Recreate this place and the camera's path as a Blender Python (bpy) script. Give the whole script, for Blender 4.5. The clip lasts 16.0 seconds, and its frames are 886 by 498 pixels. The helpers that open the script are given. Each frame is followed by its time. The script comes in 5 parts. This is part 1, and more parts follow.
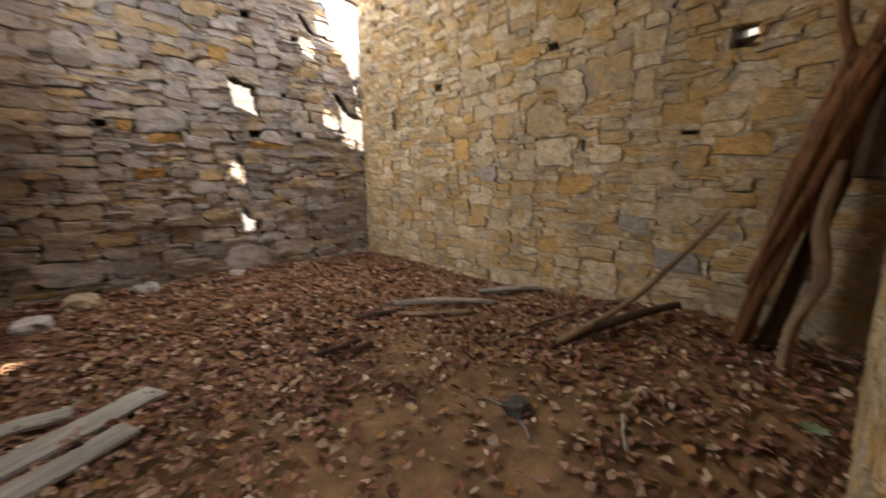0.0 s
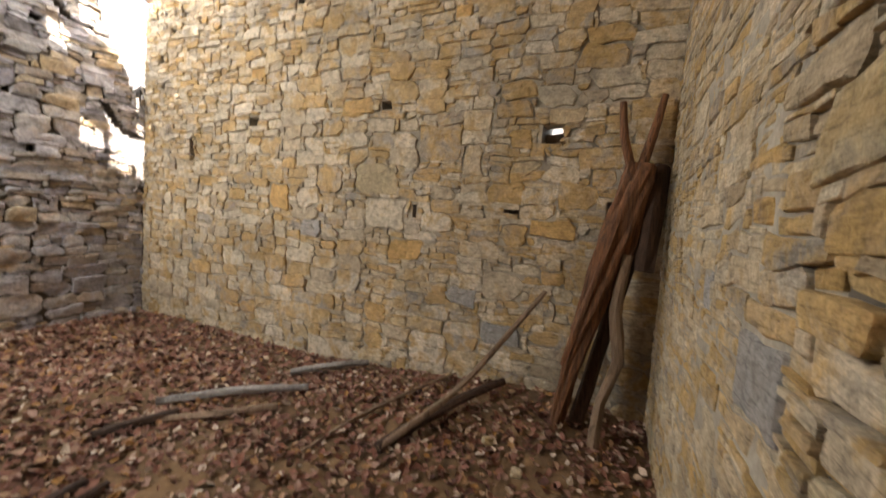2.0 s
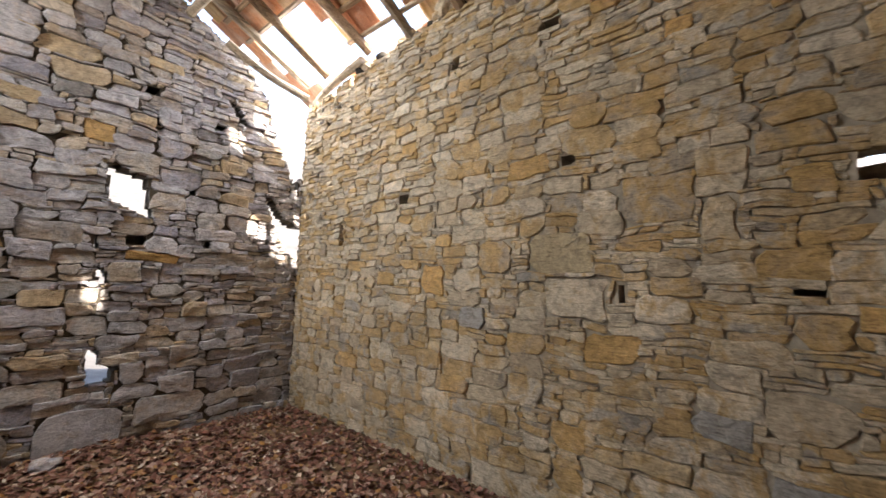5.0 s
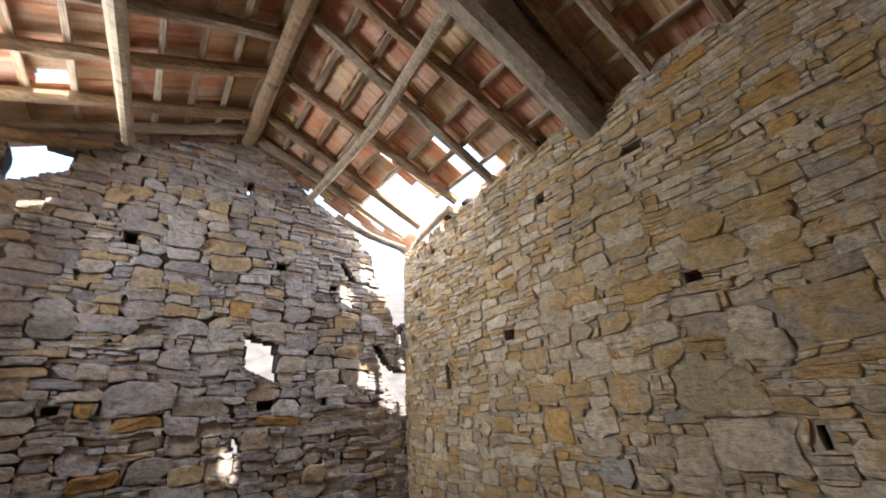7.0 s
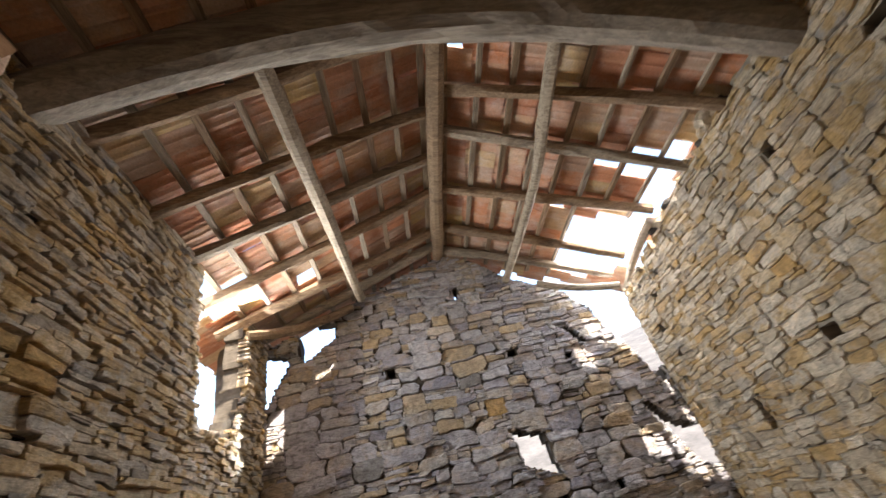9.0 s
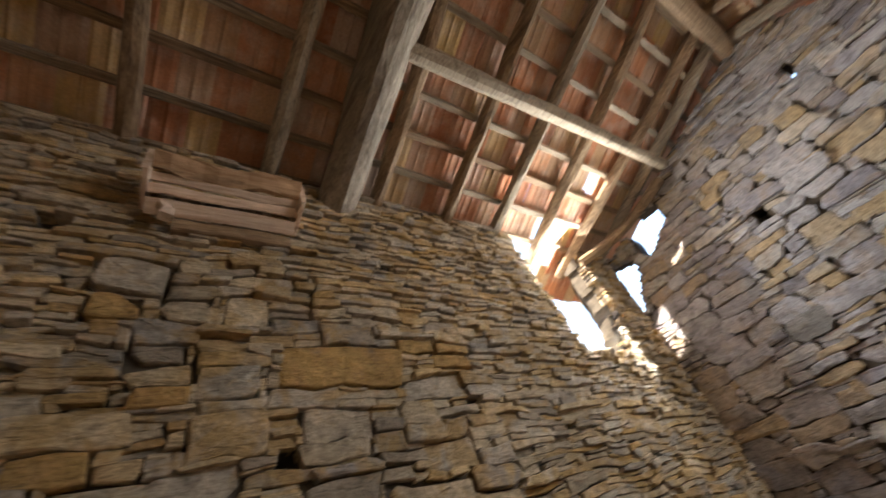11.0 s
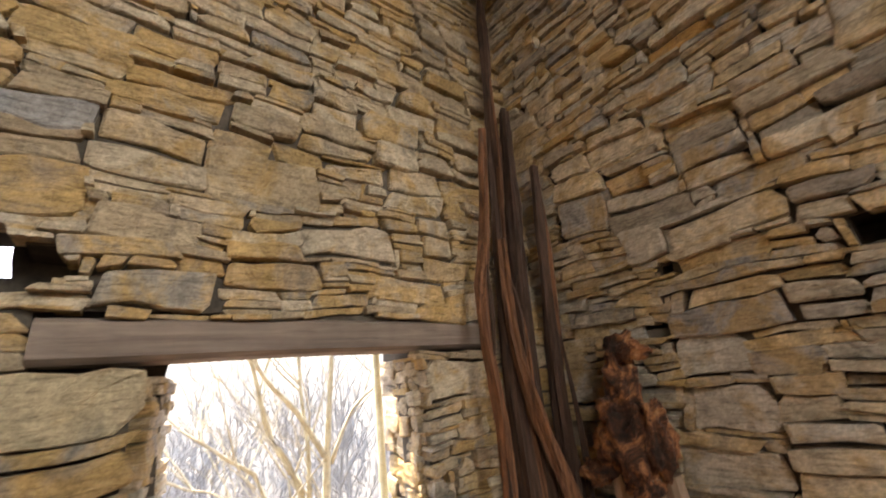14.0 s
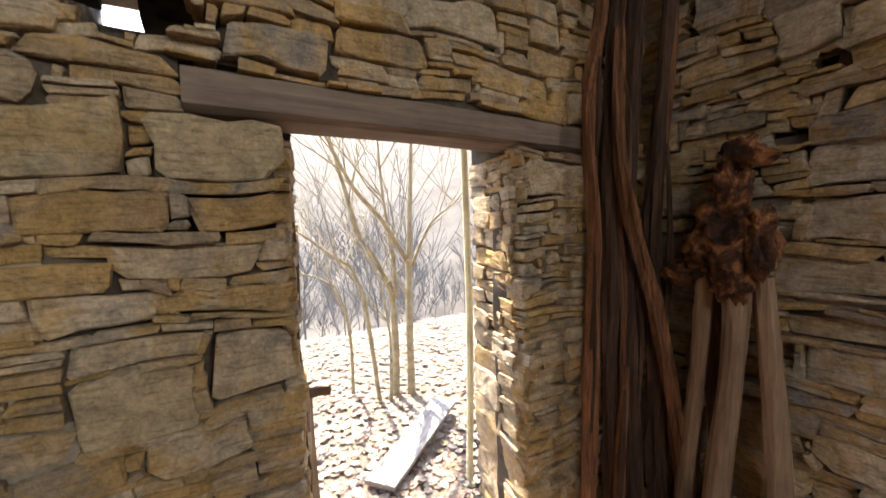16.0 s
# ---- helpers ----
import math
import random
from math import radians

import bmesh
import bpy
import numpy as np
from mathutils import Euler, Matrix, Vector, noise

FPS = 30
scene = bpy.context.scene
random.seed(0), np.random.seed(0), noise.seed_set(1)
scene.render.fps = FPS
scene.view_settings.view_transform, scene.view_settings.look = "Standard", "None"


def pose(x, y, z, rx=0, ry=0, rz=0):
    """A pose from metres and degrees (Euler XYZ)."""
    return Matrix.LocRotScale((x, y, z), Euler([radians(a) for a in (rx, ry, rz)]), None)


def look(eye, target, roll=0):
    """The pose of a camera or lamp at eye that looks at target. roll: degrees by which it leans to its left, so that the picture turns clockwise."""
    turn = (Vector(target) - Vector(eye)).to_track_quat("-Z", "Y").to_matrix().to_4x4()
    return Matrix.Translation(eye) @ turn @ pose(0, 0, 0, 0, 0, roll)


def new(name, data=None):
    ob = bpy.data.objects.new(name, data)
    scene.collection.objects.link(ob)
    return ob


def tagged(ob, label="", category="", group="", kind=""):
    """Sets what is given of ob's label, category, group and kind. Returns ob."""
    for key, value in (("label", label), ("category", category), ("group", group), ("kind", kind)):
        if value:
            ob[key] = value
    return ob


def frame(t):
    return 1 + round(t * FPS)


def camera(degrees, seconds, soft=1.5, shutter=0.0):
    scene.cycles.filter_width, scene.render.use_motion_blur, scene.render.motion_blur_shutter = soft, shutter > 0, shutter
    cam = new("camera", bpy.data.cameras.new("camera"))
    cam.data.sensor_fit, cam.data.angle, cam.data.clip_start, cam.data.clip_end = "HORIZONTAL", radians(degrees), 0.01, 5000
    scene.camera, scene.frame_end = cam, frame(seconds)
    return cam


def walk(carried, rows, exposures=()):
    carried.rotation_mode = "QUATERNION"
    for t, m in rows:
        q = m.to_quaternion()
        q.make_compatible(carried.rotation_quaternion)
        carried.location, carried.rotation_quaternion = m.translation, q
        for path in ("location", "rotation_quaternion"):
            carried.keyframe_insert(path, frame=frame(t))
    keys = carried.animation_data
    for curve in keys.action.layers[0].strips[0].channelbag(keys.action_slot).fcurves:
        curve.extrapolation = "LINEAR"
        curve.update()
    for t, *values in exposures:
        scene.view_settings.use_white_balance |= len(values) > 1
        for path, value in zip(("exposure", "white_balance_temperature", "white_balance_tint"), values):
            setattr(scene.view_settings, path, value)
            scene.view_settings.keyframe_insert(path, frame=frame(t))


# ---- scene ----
cam = camera(97.4, 16.0, 1.5, 0.35)
PATH = [
    (0, (1.062, 0.06, 1.3), (2.367, 1.531, 0.935), -1.1),
    (0.5, (1.177, 0.212, 1.317), (2.762, 1.292, 0.75), 1.4),
    (1, (1.335, 0.292, 1.38), (2.928, 1.361, 0.816), 2.9),
    (1.5, (1.425, 0.313, 1.395), (3.113, 1.282, 0.934), 3.0),
    (2, (1.458, 0.362, 1.493), (3.292, 1.148, 1.353), 4.0),
    (2.5, (1.403, 0.457, 1.614), (3.113, 1.489, 1.724), -1.8),
    (3, (1.404, 0.573, 1.586), (3.087, 1.645, 1.717), -1.6),
    (3.2, (1.42, 0.612, 1.587), (3.097, 1.691, 1.731), -1.6),
    (5.3, (1.966, 1.441, 1.608), (3.4, 2.824, 1.784), 3.8),
    (5.5, (1.945, 1.498, 1.581), (3.278, 2.983, 1.711), 4.4),
    (6, (1.944, 1.536, 1.618), (3.273, 3.017, 1.823), 2.5),
    (6.5, (1.919, 1.486, 1.734), (3.198, 2.931, 2.26), -0.8),
    (7, (1.818, 1.455, 1.829), (2.946, 2.922, 2.588), -3.5),
    (7.5, (1.774, 1.449, 1.88), (2.769, 2.918, 2.804), -6.5),
    (8, (1.73, 1.461, 1.926), (2.502, 2.954, 3.012), -11.7),
    (8.2, (1.678, 1.448, 1.946), (2.342, 2.957, 3.078), -13.3),
    (10.3, (1.735, 2.02, 1.87), (1.22, 3.475, 3.11), -20.8),
    (10.5, (1.73, 2.005, 1.87), (1.05, 3.38, 3.151), -21.9),
    (11, (1.775, 1.945, 1.935), (0.675, 3.028, 3.2), -20.6),
    (11.5, (1.762, 1.88, 1.945), (0.305, 2.444, 3.194), -17.2),
    (12, (1.73, 1.788, 1.909), (0.163, 1.784, 3.151), -17.0),
    (12.5, (1.738, 1.676, 1.876), (0.176, 1.162, 3.016), -11.7),
    (13, (1.771, 1.588, 1.828), (0.293, 0.663, 2.807), -10.0),
    (13.5, (1.827, 1.478, 1.766), (0.466, 0.264, 2.587), -6.5),
    (14, (1.844, 1.416, 1.693), (0.622, -0.05, 2.29), -6.3),
    (14.5, (1.904, 1.344, 1.645), (0.76, -0.24, 2.071), -4.7),
    (15, (1.932, 1.312, 1.589), (0.873, -0.368, 1.828), -2.2),
    (15.5, (1.965, 1.288, 1.538), (0.97, -0.447, 1.594), -2.3),
    (16, (1.979, 1.279, 1.482), (0.983, -0.45, 1.341), -2.0),
]
walk(cam, [(t, look(eye, target, roll)) for t, eye, target, roll in PATH],
     exposures=[(0, 3.28, 8200, 12), (1.5, 3.5, 7900, 12), (2, 3.7, 7500, 11), (2.5, 3.65, 7100, 11), (3, 3.6, 7000, 10), (5.5, 3.15, 7000, 12), (8, 2.78, 6800, 12), (10.5, 2.95, 7000, 10), (11.5, 3.35, 7400, 10), (12, 3.65, 7700, 12), (14, 3.95, 7350, 11), (15, 3.3, 7500, 12), (16, 3.1, 7400, 12)])

# ---- light ----
W, L, T = 4.75, 6.3, 0.52          # inside width (x), inside length (y), wall thickness
SUN_AZ, SUN_EL = radians(181), radians(52.5)   # direction towards the sun, clockwise from +y
world = bpy.data.worlds.new("sky")
scene.world = world
world.use_nodes = True
wn = world.node_tree.nodes
sky = wn.new("ShaderNodeTexSky")
sky.sky_type, sky.sun_disc = "NISHITA", False
sky.sun_elevation, sky.sun_rotation = SUN_EL, SUN_AZ
wn["Background"].inputs[1].default_value = 0.15
world.node_tree.links.new(sky.outputs[0], wn["Background"].inputs[0])
sun = new("sun", bpy.data.lights.new("sun", "SUN"))
sun.data.energy, sun.data.angle, sun.data.color = 3.3, radians(0.6), (1.0, 0.97, 0.91)
sd = Vector((math.sin(SUN_AZ) * math.cos(SUN_EL), math.cos(SUN_AZ) * math.cos(SUN_EL), math.sin(SUN_EL)))
sun.matrix_world = look(sd * 40, (0, 0, 0))


def sky_lamp(name, at, to, sx, sy, power):
    """Skylight standing in an opening."""
    lamp = new(name, bpy.data.lights.new(name, "AREA"))
    lamp.data.shape, lamp.data.size, lamp.data.size_y, lamp.data.energy = "RECTANGLE", sx, sy, power
    lamp.data.color = (0.84, 0.92, 1.0)
    lamp.matrix_world = look(at, to)
    return lamp


sky_lamp("sky_in_west_gap", (-0.75, 5.1, 3.9), (2.7, 0.0, 3.3), 2.4, 2.1, 94)
sky_lamp("sky_in_roof_gap", (4.7, 5.75, 4.95), (0.9, -0.4, 0.4), 1.2, 1.6, 42)
sky_lamp("sky_in_corner_gap", (5.0, 7.1, 3.4), (3.85, 4.6, 2.4), 1.1, 2.6, 6)


# ---- materials ----
class Mat:
    """A small wrapper round a node material."""

    def __init__(self, name, rough=0.9, metal=0.0):
        self.m = bpy.data.materials.new(name)
        self.m.use_nodes = True
        self.t = self.m.node_tree
        self.b = self.t.nodes["Principled BSDF"]
        self.b.inputs["Roughness"].default_value = rough
        self.b.inputs["Metallic"].default_value = metal
        self.b.inputs["Specular IOR Level"].default_value = 0.25

    def n(self, kind, **kw):
        nd = self.t.nodes.new(kind)
        for k, v in kw.items():
            if k in nd.inputs:
                nd.inputs[k].default_value = v
        return nd

    def l(self, a, b):
        self.t.links.new(a, b)

    def coords(self, scale=(1, 1, 1)):
        g = self.n("ShaderNodeNewGeometry")
        mp = self.n("ShaderNodeMapping")
        mp.inputs["Scale"].default_value = scale
        self.l(g.outputs["Position"], mp.inputs["Vector"])
        return mp.outputs[0]

    def noise(self, co, scale, detail=5, rough=0.6, dist=0.0):
        nd = self.n("ShaderNodeTexNoise", Scale=scale, Detail=detail, Roughness=rough, Distortion=dist)
        self.l(co, nd.inputs["Vector"])
        return nd.outputs["Fac"]

    def ramp(self, fac, stops, mode="LINEAR"):
        nd = self.n("ShaderNodeValToRGB")
        nd.color_ramp.interpolation = mode
        e = nd.color_ramp.elements
        while len(e) < len(stops):
            e.new(0.5)
        for el, (p, c) in zip(e, stops):
            el.position, el.color = p, (*c, 1)
        self.l(fac, nd.inputs[0])
        return nd.outputs[0]

    def mix(self, fac, a, b, mode="MIX"):
        nd = self.n("ShaderNodeMix")
        nd.data_type, nd.blend_type = "RGBA", mode
        for s, v in ((0, fac), (6, a), (7, b)):
            if hasattr(v, "links"):
                self.l(v, nd.inputs[s])
            elif s == 0:
                nd.inputs[0].default_value = v
            else:
                nd.inputs[s].default_value = (*v, 1)
        return nd.outputs[2]

    def bump(self, h, strength=0.5, dist=0.02, prev=None):
        nd = self.n("ShaderNodeBump", Strength=strength, Distance=dist)
        self.l(h, nd.inputs["Height"])
        if prev:
            self.l(prev, nd.inputs["Normal"])
        self.l(nd.outputs[0], self.b.inputs["Normal"])
        return nd.outputs[0]

    def base(self, c):
        if hasattr(c, "links"):
            self.l(c, self.b.inputs["Base Color"])
        else:
            self.b.inputs["Base Color"].default_value = (*c, 1)

    def rnd(self, single):
        if single:
            return self.n("ShaderNodeObjectInfo").outputs["Random"]
        return self.n("ShaderNodeNewGeometry").outputs["Random Per Island"]


def grey(v):
    return (v, v, v)


def stone_material(name, stops, single, stain, stain_amount):
    """Split limestone: one tint a stone, bedding lines, ochre iron stains, grey weathered crust, fine grain."""
    m = Mat(name, 0.93)
    r = m.rnd(single)
    tint = m.ramp(r, stops, "LINEAR")
    co = m.coords()
    big = m.noise(co, 1.3, 4, 0.6)
    patch = m.noise(co, 5.5, 6, 0.68, 0.6)
    mid = m.noise(co, 16, 6, 0.72, 0.5)
    fine = m.noise(co, 85, 5, 0.75)
    bands = m.noise(m.coords((1.0, 1.0, 7.0)), 13, 6, 0.7, 0.5)
    shift = m.n("ShaderNodeMath")
    shift.operation = "MULTIPLY_ADD"
    m.l(r, shift.inputs[0])
    shift.inputs[1].default_value = 0.22
    m.l(patch, shift.inputs[2])
    c = m.mix(m.ramp(shift.outputs[0], [(0.58, (0, 0, 0)), (0.72, grey(stain_amount))]), tint, stain)
    c = m.mix(m.ramp(patch, [(0.30, grey(0.70)), (0.46, grey(0))]), c, (0.17, 0.15, 0.13))
    c = m.mix(1.0, c, m.ramp(big, [(0.32, grey(0.74)), (0.68, grey(1.12))]), "MULTIPLY")
    c = m.mix(1.0, c, m.ramp(mid, [(0.28, grey(0.58)), (0.58, grey(1.10))]), "MULTIPLY")
    c = m.mix(1.0, c, m.ramp(fine, [(0.28, grey(0.68)), (0.62, grey(1.12))]), "MULTIPLY")
    c = m.mix(1.0, c, m.ramp(bands, [(0.36, grey(0.62)), (0.50, grey(1.04))]), "MULTIPLY")
    m.base(c)
    b = m.bump(bands, 0.7, 0.016)
    b = m.bump(mid, 0.9, 0.020, b)
    m.bump(fine, 0.55, 0.004, b)
    return m.m


def plain_noise_material(name, dark, light, scale, rough=0.95, bump=0.6, dist=0.02, stretch=(1, 1, 1)):
    m = Mat(name, rough)
    co = m.coords(stretch)
    a, f = m.noise(co, scale, 6, 0.65), m.noise(co, scale * 7, 5, 0.7)
    c = m.mix(1.0, m.ramp(a, [(0.3, dark), (0.7, light)]), m.ramp(f, [(0.3, grey(0.75)), (0.7, grey(1.1))]), "MULTIPLY")
    m.base(c)
    m.bump(f, bump * 0.6, dist * 0.3, m.bump(a, bump, dist))
    return m.m


def wood_material(name, dark, light, axis, scale=9, rough=0.85, single=True, streak=(0.05, 0.03, 0.02)):
    """Weathered timber whose grain runs along one axis of the object."""
    m = Mat(name, rough)
    tc = m.n("ShaderNodeTexCoord")
    mp = m.n("ShaderNodeMapping")
    s = [1.0, 1.0, 1.0]
    s[axis] = 0.07
    mp.inputs["Scale"].default_value = s
    m.l(tc.outputs["Object"], mp.inputs["Vector"])
    co = mp.outputs[0]
    grain = m.noise(co, scale * 6, 6, 0.7, 0.8)
    broad = m.noise(co, scale, 4, 0.6, 1.2)
    patch = m.noise(m.coords(), 3.5, 4, 0.6)
    c = m.ramp(grain, [(0.28, dark), (0.68, light)])
    c = m.mix(m.ramp(broad, [(0.55, grey(0)), (0.68, grey(0.6))]), c, streak)
    c = m.mix(1.0, c, m.ramp(patch, [(0.3, grey(0.75)), (0.7, grey(1.12))]), "MULTIPLY")
    r = m.n("ShaderNodeObjectInfo").outputs["Random"]
    c = m.mix(1.0, c, m.ramp(r, [(0.0, grey(0.78)), (1.0, grey(1.12))]), "MULTIPLY")
    m.base(c)
    m.bump(broad, 0.5, 0.02, m.bump(grain, 0.6, 0.006))
    return m.m


PALE = [(0.0, (0.36, 0.29, 0.20)), (0.14, (0.54, 0.45, 0.32)), (0.30, (0.62, 0.55, 0.43)), (0.44, (0.50, 0.37, 0.21)),
        (0.56, (0.66, 0.58, 0.45)), (0.68, (0.33, 0.31, 0.28)), (0.80, (0.56, 0.37, 0.16)), (0.90, (0.64, 0.56, 0.44)), (1.0, (0.27, 0.24, 0.21))]
GOLD = [(0.0, (0.40, 0.33, 0.23)), (0.14, (0.60, 0.52, 0.38)), (0.30, (0.66, 0.59, 0.46)), (0.44, (0.52, 0.40, 0.23)),
        (0.56, (0.68, 0.60, 0.46)), (0.68, (0.36, 0.345, 0.31)), (0.80, (0.60, 0.39, 0.16)), (0.90, (0.62, 0.54, 0.41)), (1.0, (0.42, 0.40, 0.36))]
COOL = [(0.0, (0.38, 0.35, 0.34)), (0.18, (0.55, 0.50, 0.47)), (0.36, (0.45, 0.41, 0.40)), (0.5, (0.32, 0.29, 0.31)),
        (0.62, (0.58, 0.53, 0.47)), (0.76, (0.40, 0.34, 0.30)), (0.86, (0.54, 0.40, 0.24)), (0.94, (0.60, 0.56, 0.51)), (1.0, (0.34, 0.32, 0.33))]
DRY = [(0.0, (0.26, 0.22, 0.18)), (0.16, (0.54, 0.43, 0.29)), (0.32, (0.44, 0.39, 0.33)), (0.46, (0.56, 0.40, 0.21)),
       (0.58, (0.60, 0.50, 0.37)), (0.70, (0.29, 0.275, 0.265)), (0.82, (0.56, 0.36, 0.15)), (0.92, (0.50, 0.45, 0.39)), (1.0, (0.38, 0.30, 0.22))]
OCHRE = (0.46, 0.29, 0.11)


def calmer(stops, share, lean=(1.0, 1.0, 1.0)):
    """The same stones with their tints drawn together, and leaning to one colour."""
    mean = [sum(c[i] for _, c in stops) / len(stops) for i in range(3)]
    return [(p, tuple((v * (1 - share) + mean[i] * share) * lean[i] for i, v in enumerate(c))) for p, c in stops]


GOLD = calmer(GOLD, 0.18, (1.02, 0.965, 0.95))
PALE = calmer(PALE, 0.10, (0.90, 0.82, 0.74))
COOL = calmer(COOL, 0.05, (1.06, 1.08, 1.13))
DRY = calmer(DRY, 0.05, (1.20, 1.18, 1.16))
RUST = [(0.0, (0.50, 0.27, 0.09)), (0.5, (0.58, 0.36, 0.15)), (1.0, (0.46, 0.24, 0.085))]
SLATE = [(0.0, (0.33, 0.305, 0.28)), (0.5, (0.38, 0.35, 0.32)), (1.0, (0.28, 0.262, 0.25))]
TAN = [(0.0, (0.50, 0.39, 0.24)), (0.5, (0.56, 0.45, 0.29)), (1.0, (0.46, 0.34, 0.19))]
STONE = {}
for key, stops, amount in (("gold", GOLD, 0.8), ("pale", PALE, 0.85), ("cool", COOL, 0.35), ("dry", DRY, 0.75), ("rust", RUST, 0.8), ("slate", SLATE, 0.1), ("tan", TAN, 0.55)):
    STONE[key] = (stone_material("stone_" + key, stops, True, OCHRE, amount), stone_material("stone_" + key + "_fill", stops, False, OCHRE, amount))
MORTAR_PALE = plain_noise_material("lime_mortar", (0.20, 0.165, 0.125), (0.44, 0.375, 0.29), 6)
MORTAR_DARK = plain_noise_material("earth_mortar", (0.05, 0.04, 0.03), (0.15, 0.12, 0.09), 6)
EARTH = plain_noise_material("earth_floor", (0.075, 0.042, 0.022), (0.24, 0.14, 0.07), 3.5, bump=0.8, dist=0.03)
OUT_EARTH = plain_noise_material("leafy_ground", (0.10, 0.075, 0.055), (0.24, 0.20, 0.16), 1.6, bump=0.8, dist=0.05)
WOOD_FLOOR = plain_noise_material("woodland_floor", (0.055, 0.048, 0.042), (0.13, 0.115, 0.10), 0.25, bump=0.5, dist=0.3)
WOOD_GREY = wood_material("weathered_timber", (0.17, 0.12, 0.08), (0.50, 0.40, 0.29), 0)
WOOD_BEAM = wood_material("old_tie_beam", (0.13, 0.10, 0.075), (0.34, 0.28, 0.215), 0, 6)
WOOD_BROWN = wood_material("brown_rafter", (0.12, 0.07, 0.04), (0.38, 0.26, 0.16), 0)
WOOD_PINK = wood_material("pale_sawn_board", (0.56, 0.38, 0.27), (0.85, 0.66, 0.52), 0, 7, streak=(0.40, 0.24, 0.14))
WOOD_LINTEL = wood_material("lintel_oak", (0.13, 0.095, 0.075), (0.30, 0.225, 0.175), 0, 5)
BARK = wood_material("red_brown_bark", (0.026, 0.012, 0.008), (0.25, 0.108, 0.05), 2, 8)
BARK_DARK = wood_material("dark_bark", (0.014, 0.009, 0.007), (0.09, 0.047, 0.029), 2, 9)
POLE = wood_material("peeled_pole", (0.17, 0.105, 0.066), (0.31, 0.21, 0.14), 2, 9)
ROOT = Mat("root_wood", 0.8)
_c = ROOT.coords()
_a, _f = ROOT.noise(_c, 9, 6, 0.7, 0.8), ROOT.noise(_c, 45, 5, 0.7)
ROOT.base(ROOT.mix(1.0, ROOT.ramp(_a, [(0.40, (0.024, 0.013, 0.009)), (0.50, (0.10, 0.038, 0.019)), (0.60, (0.36, 0.15, 0.06)), (0.72, (0.60, 0.35, 0.18))]), ROOT.ramp(_f, [(0.3, grey(0.6)), (0.7, grey(1.15))]), "MULTIPLY"))
ROOT.bump(_f, 0.9, 0.012, ROOT.bump(_a, 0.9, 0.03))
ROOT = ROOT.m
GREY_BOARD = wood_material("grey_board", (0.14, 0.12, 0.11), (0.34, 0.31, 0.28), 0, 8)
TREE = plain_noise_material("tree_bark", (0.20, 0.17, 0.115), (0.46, 0.41, 0.29), 14, bump=0.5)
PALE_POLE = plain_noise_material("pale_pole", (0.52, 0.46, 0.28), (0.74, 0.68, 0.46), 14, bump=0.4)
FARTREE = plain_noise_material("far_twigs", (0.10, 0.092, 0.085), (0.27, 0.25, 0.232), 0.8, bump=0.0)
IRON = Mat("rusty_iron", 0.6, 0.7)
IRON.base((0.16, 0.12, 0.10))
IRON = IRON.m


def tile_material():
    m = Mat("terracotta_tile", 0.9)
    r = m.rnd(False)
    c = m.ramp(r, [(0.0, (0.30, 0.12, 0.065)), (0.25, (0.40, 0.19, 0.11)), (0.45, (0.36, 0.25, 0.18)), (0.6, (0.44, 0.17, 0.08)),
                   (0.78, (0.42, 0.27, 0.17)), (0.9, (0.46, 0.32, 0.15)), (1.0, (0.30, 0.17, 0.12))])
    co = m.coords()
    a, f = m.noise(co, 5, 5, 0.65), m.noise(co, 60, 4, 0.7)
    c = m.mix(m.ramp(a, [(0.45, grey(0)), (0.72, grey(0.6))]), c, (0.44, 0.37, 0.31))
    c = m.mix(1.0, c, (1.38, 1.38, 1.38), "MULTIPLY")
    c = m.mix(1.0, c, m.ramp(f, [(0.3, grey(0.78)), (0.7, grey(1.1))]), "MULTIPLY")
    m.base(c)
    m.bump(f, 0.4, 0.004, m.bump(a, 0.3, 0.01))
    return m.m


def leaf_material(name, stops):
    m = Mat(name, 0.75)
    c = m.ramp(m.rnd(False), stops)
    f = m.noise(m.coords(), 55, 4, 0.7)
    c = m.mix(1.0, c, m.ramp(f, [(0.3, grey(0.7)), (0.7, grey(1.15))]), "MULTIPLY")
    m.base(c)
    m.bump(f, 0.4, 0.004)
    return m.m


TILE = tile_material()
LEAF_IN = leaf_material("dry_leaves", [(0.0, (0.075, 0.030, 0.020)), (0.3, (0.18, 0.072, 0.044)), (0.5, (0.24, 0.108, 0.074)), (0.7, (0.31, 0.19, 0.14)),
                                       (0.85, (0.28, 0.13, 0.035)), (0.95, (0.56, 0.44, 0.34)), (1.0, (0.15, 0.07, 0.04))])
LEAF_OUT = leaf_material("bleached_leaves", [(0.0, (0.12, 0.07, 0.045)), (0.25, (0.28, 0.22, 0.175)), (0.5, (0.20, 0.115, 0.075)), (0.75, (0.38, 0.32, 0.27)), (0.93, (0.30, 0.24, 0.195)), (1.0, (0.14, 0.17, 0.05))])


# ---- building helpers ----
def link_mesh(name, verts, faces, material, smooth=False):
    me = bpy.data.meshes.new(name)
    me.from_pydata([tuple(v) for v in verts], [], faces)
    me.materials.append(material)
    if smooth:
        me.polygons.foreach_set("use_smooth", [True] * len(me.polygons))
    me.update()
    return me


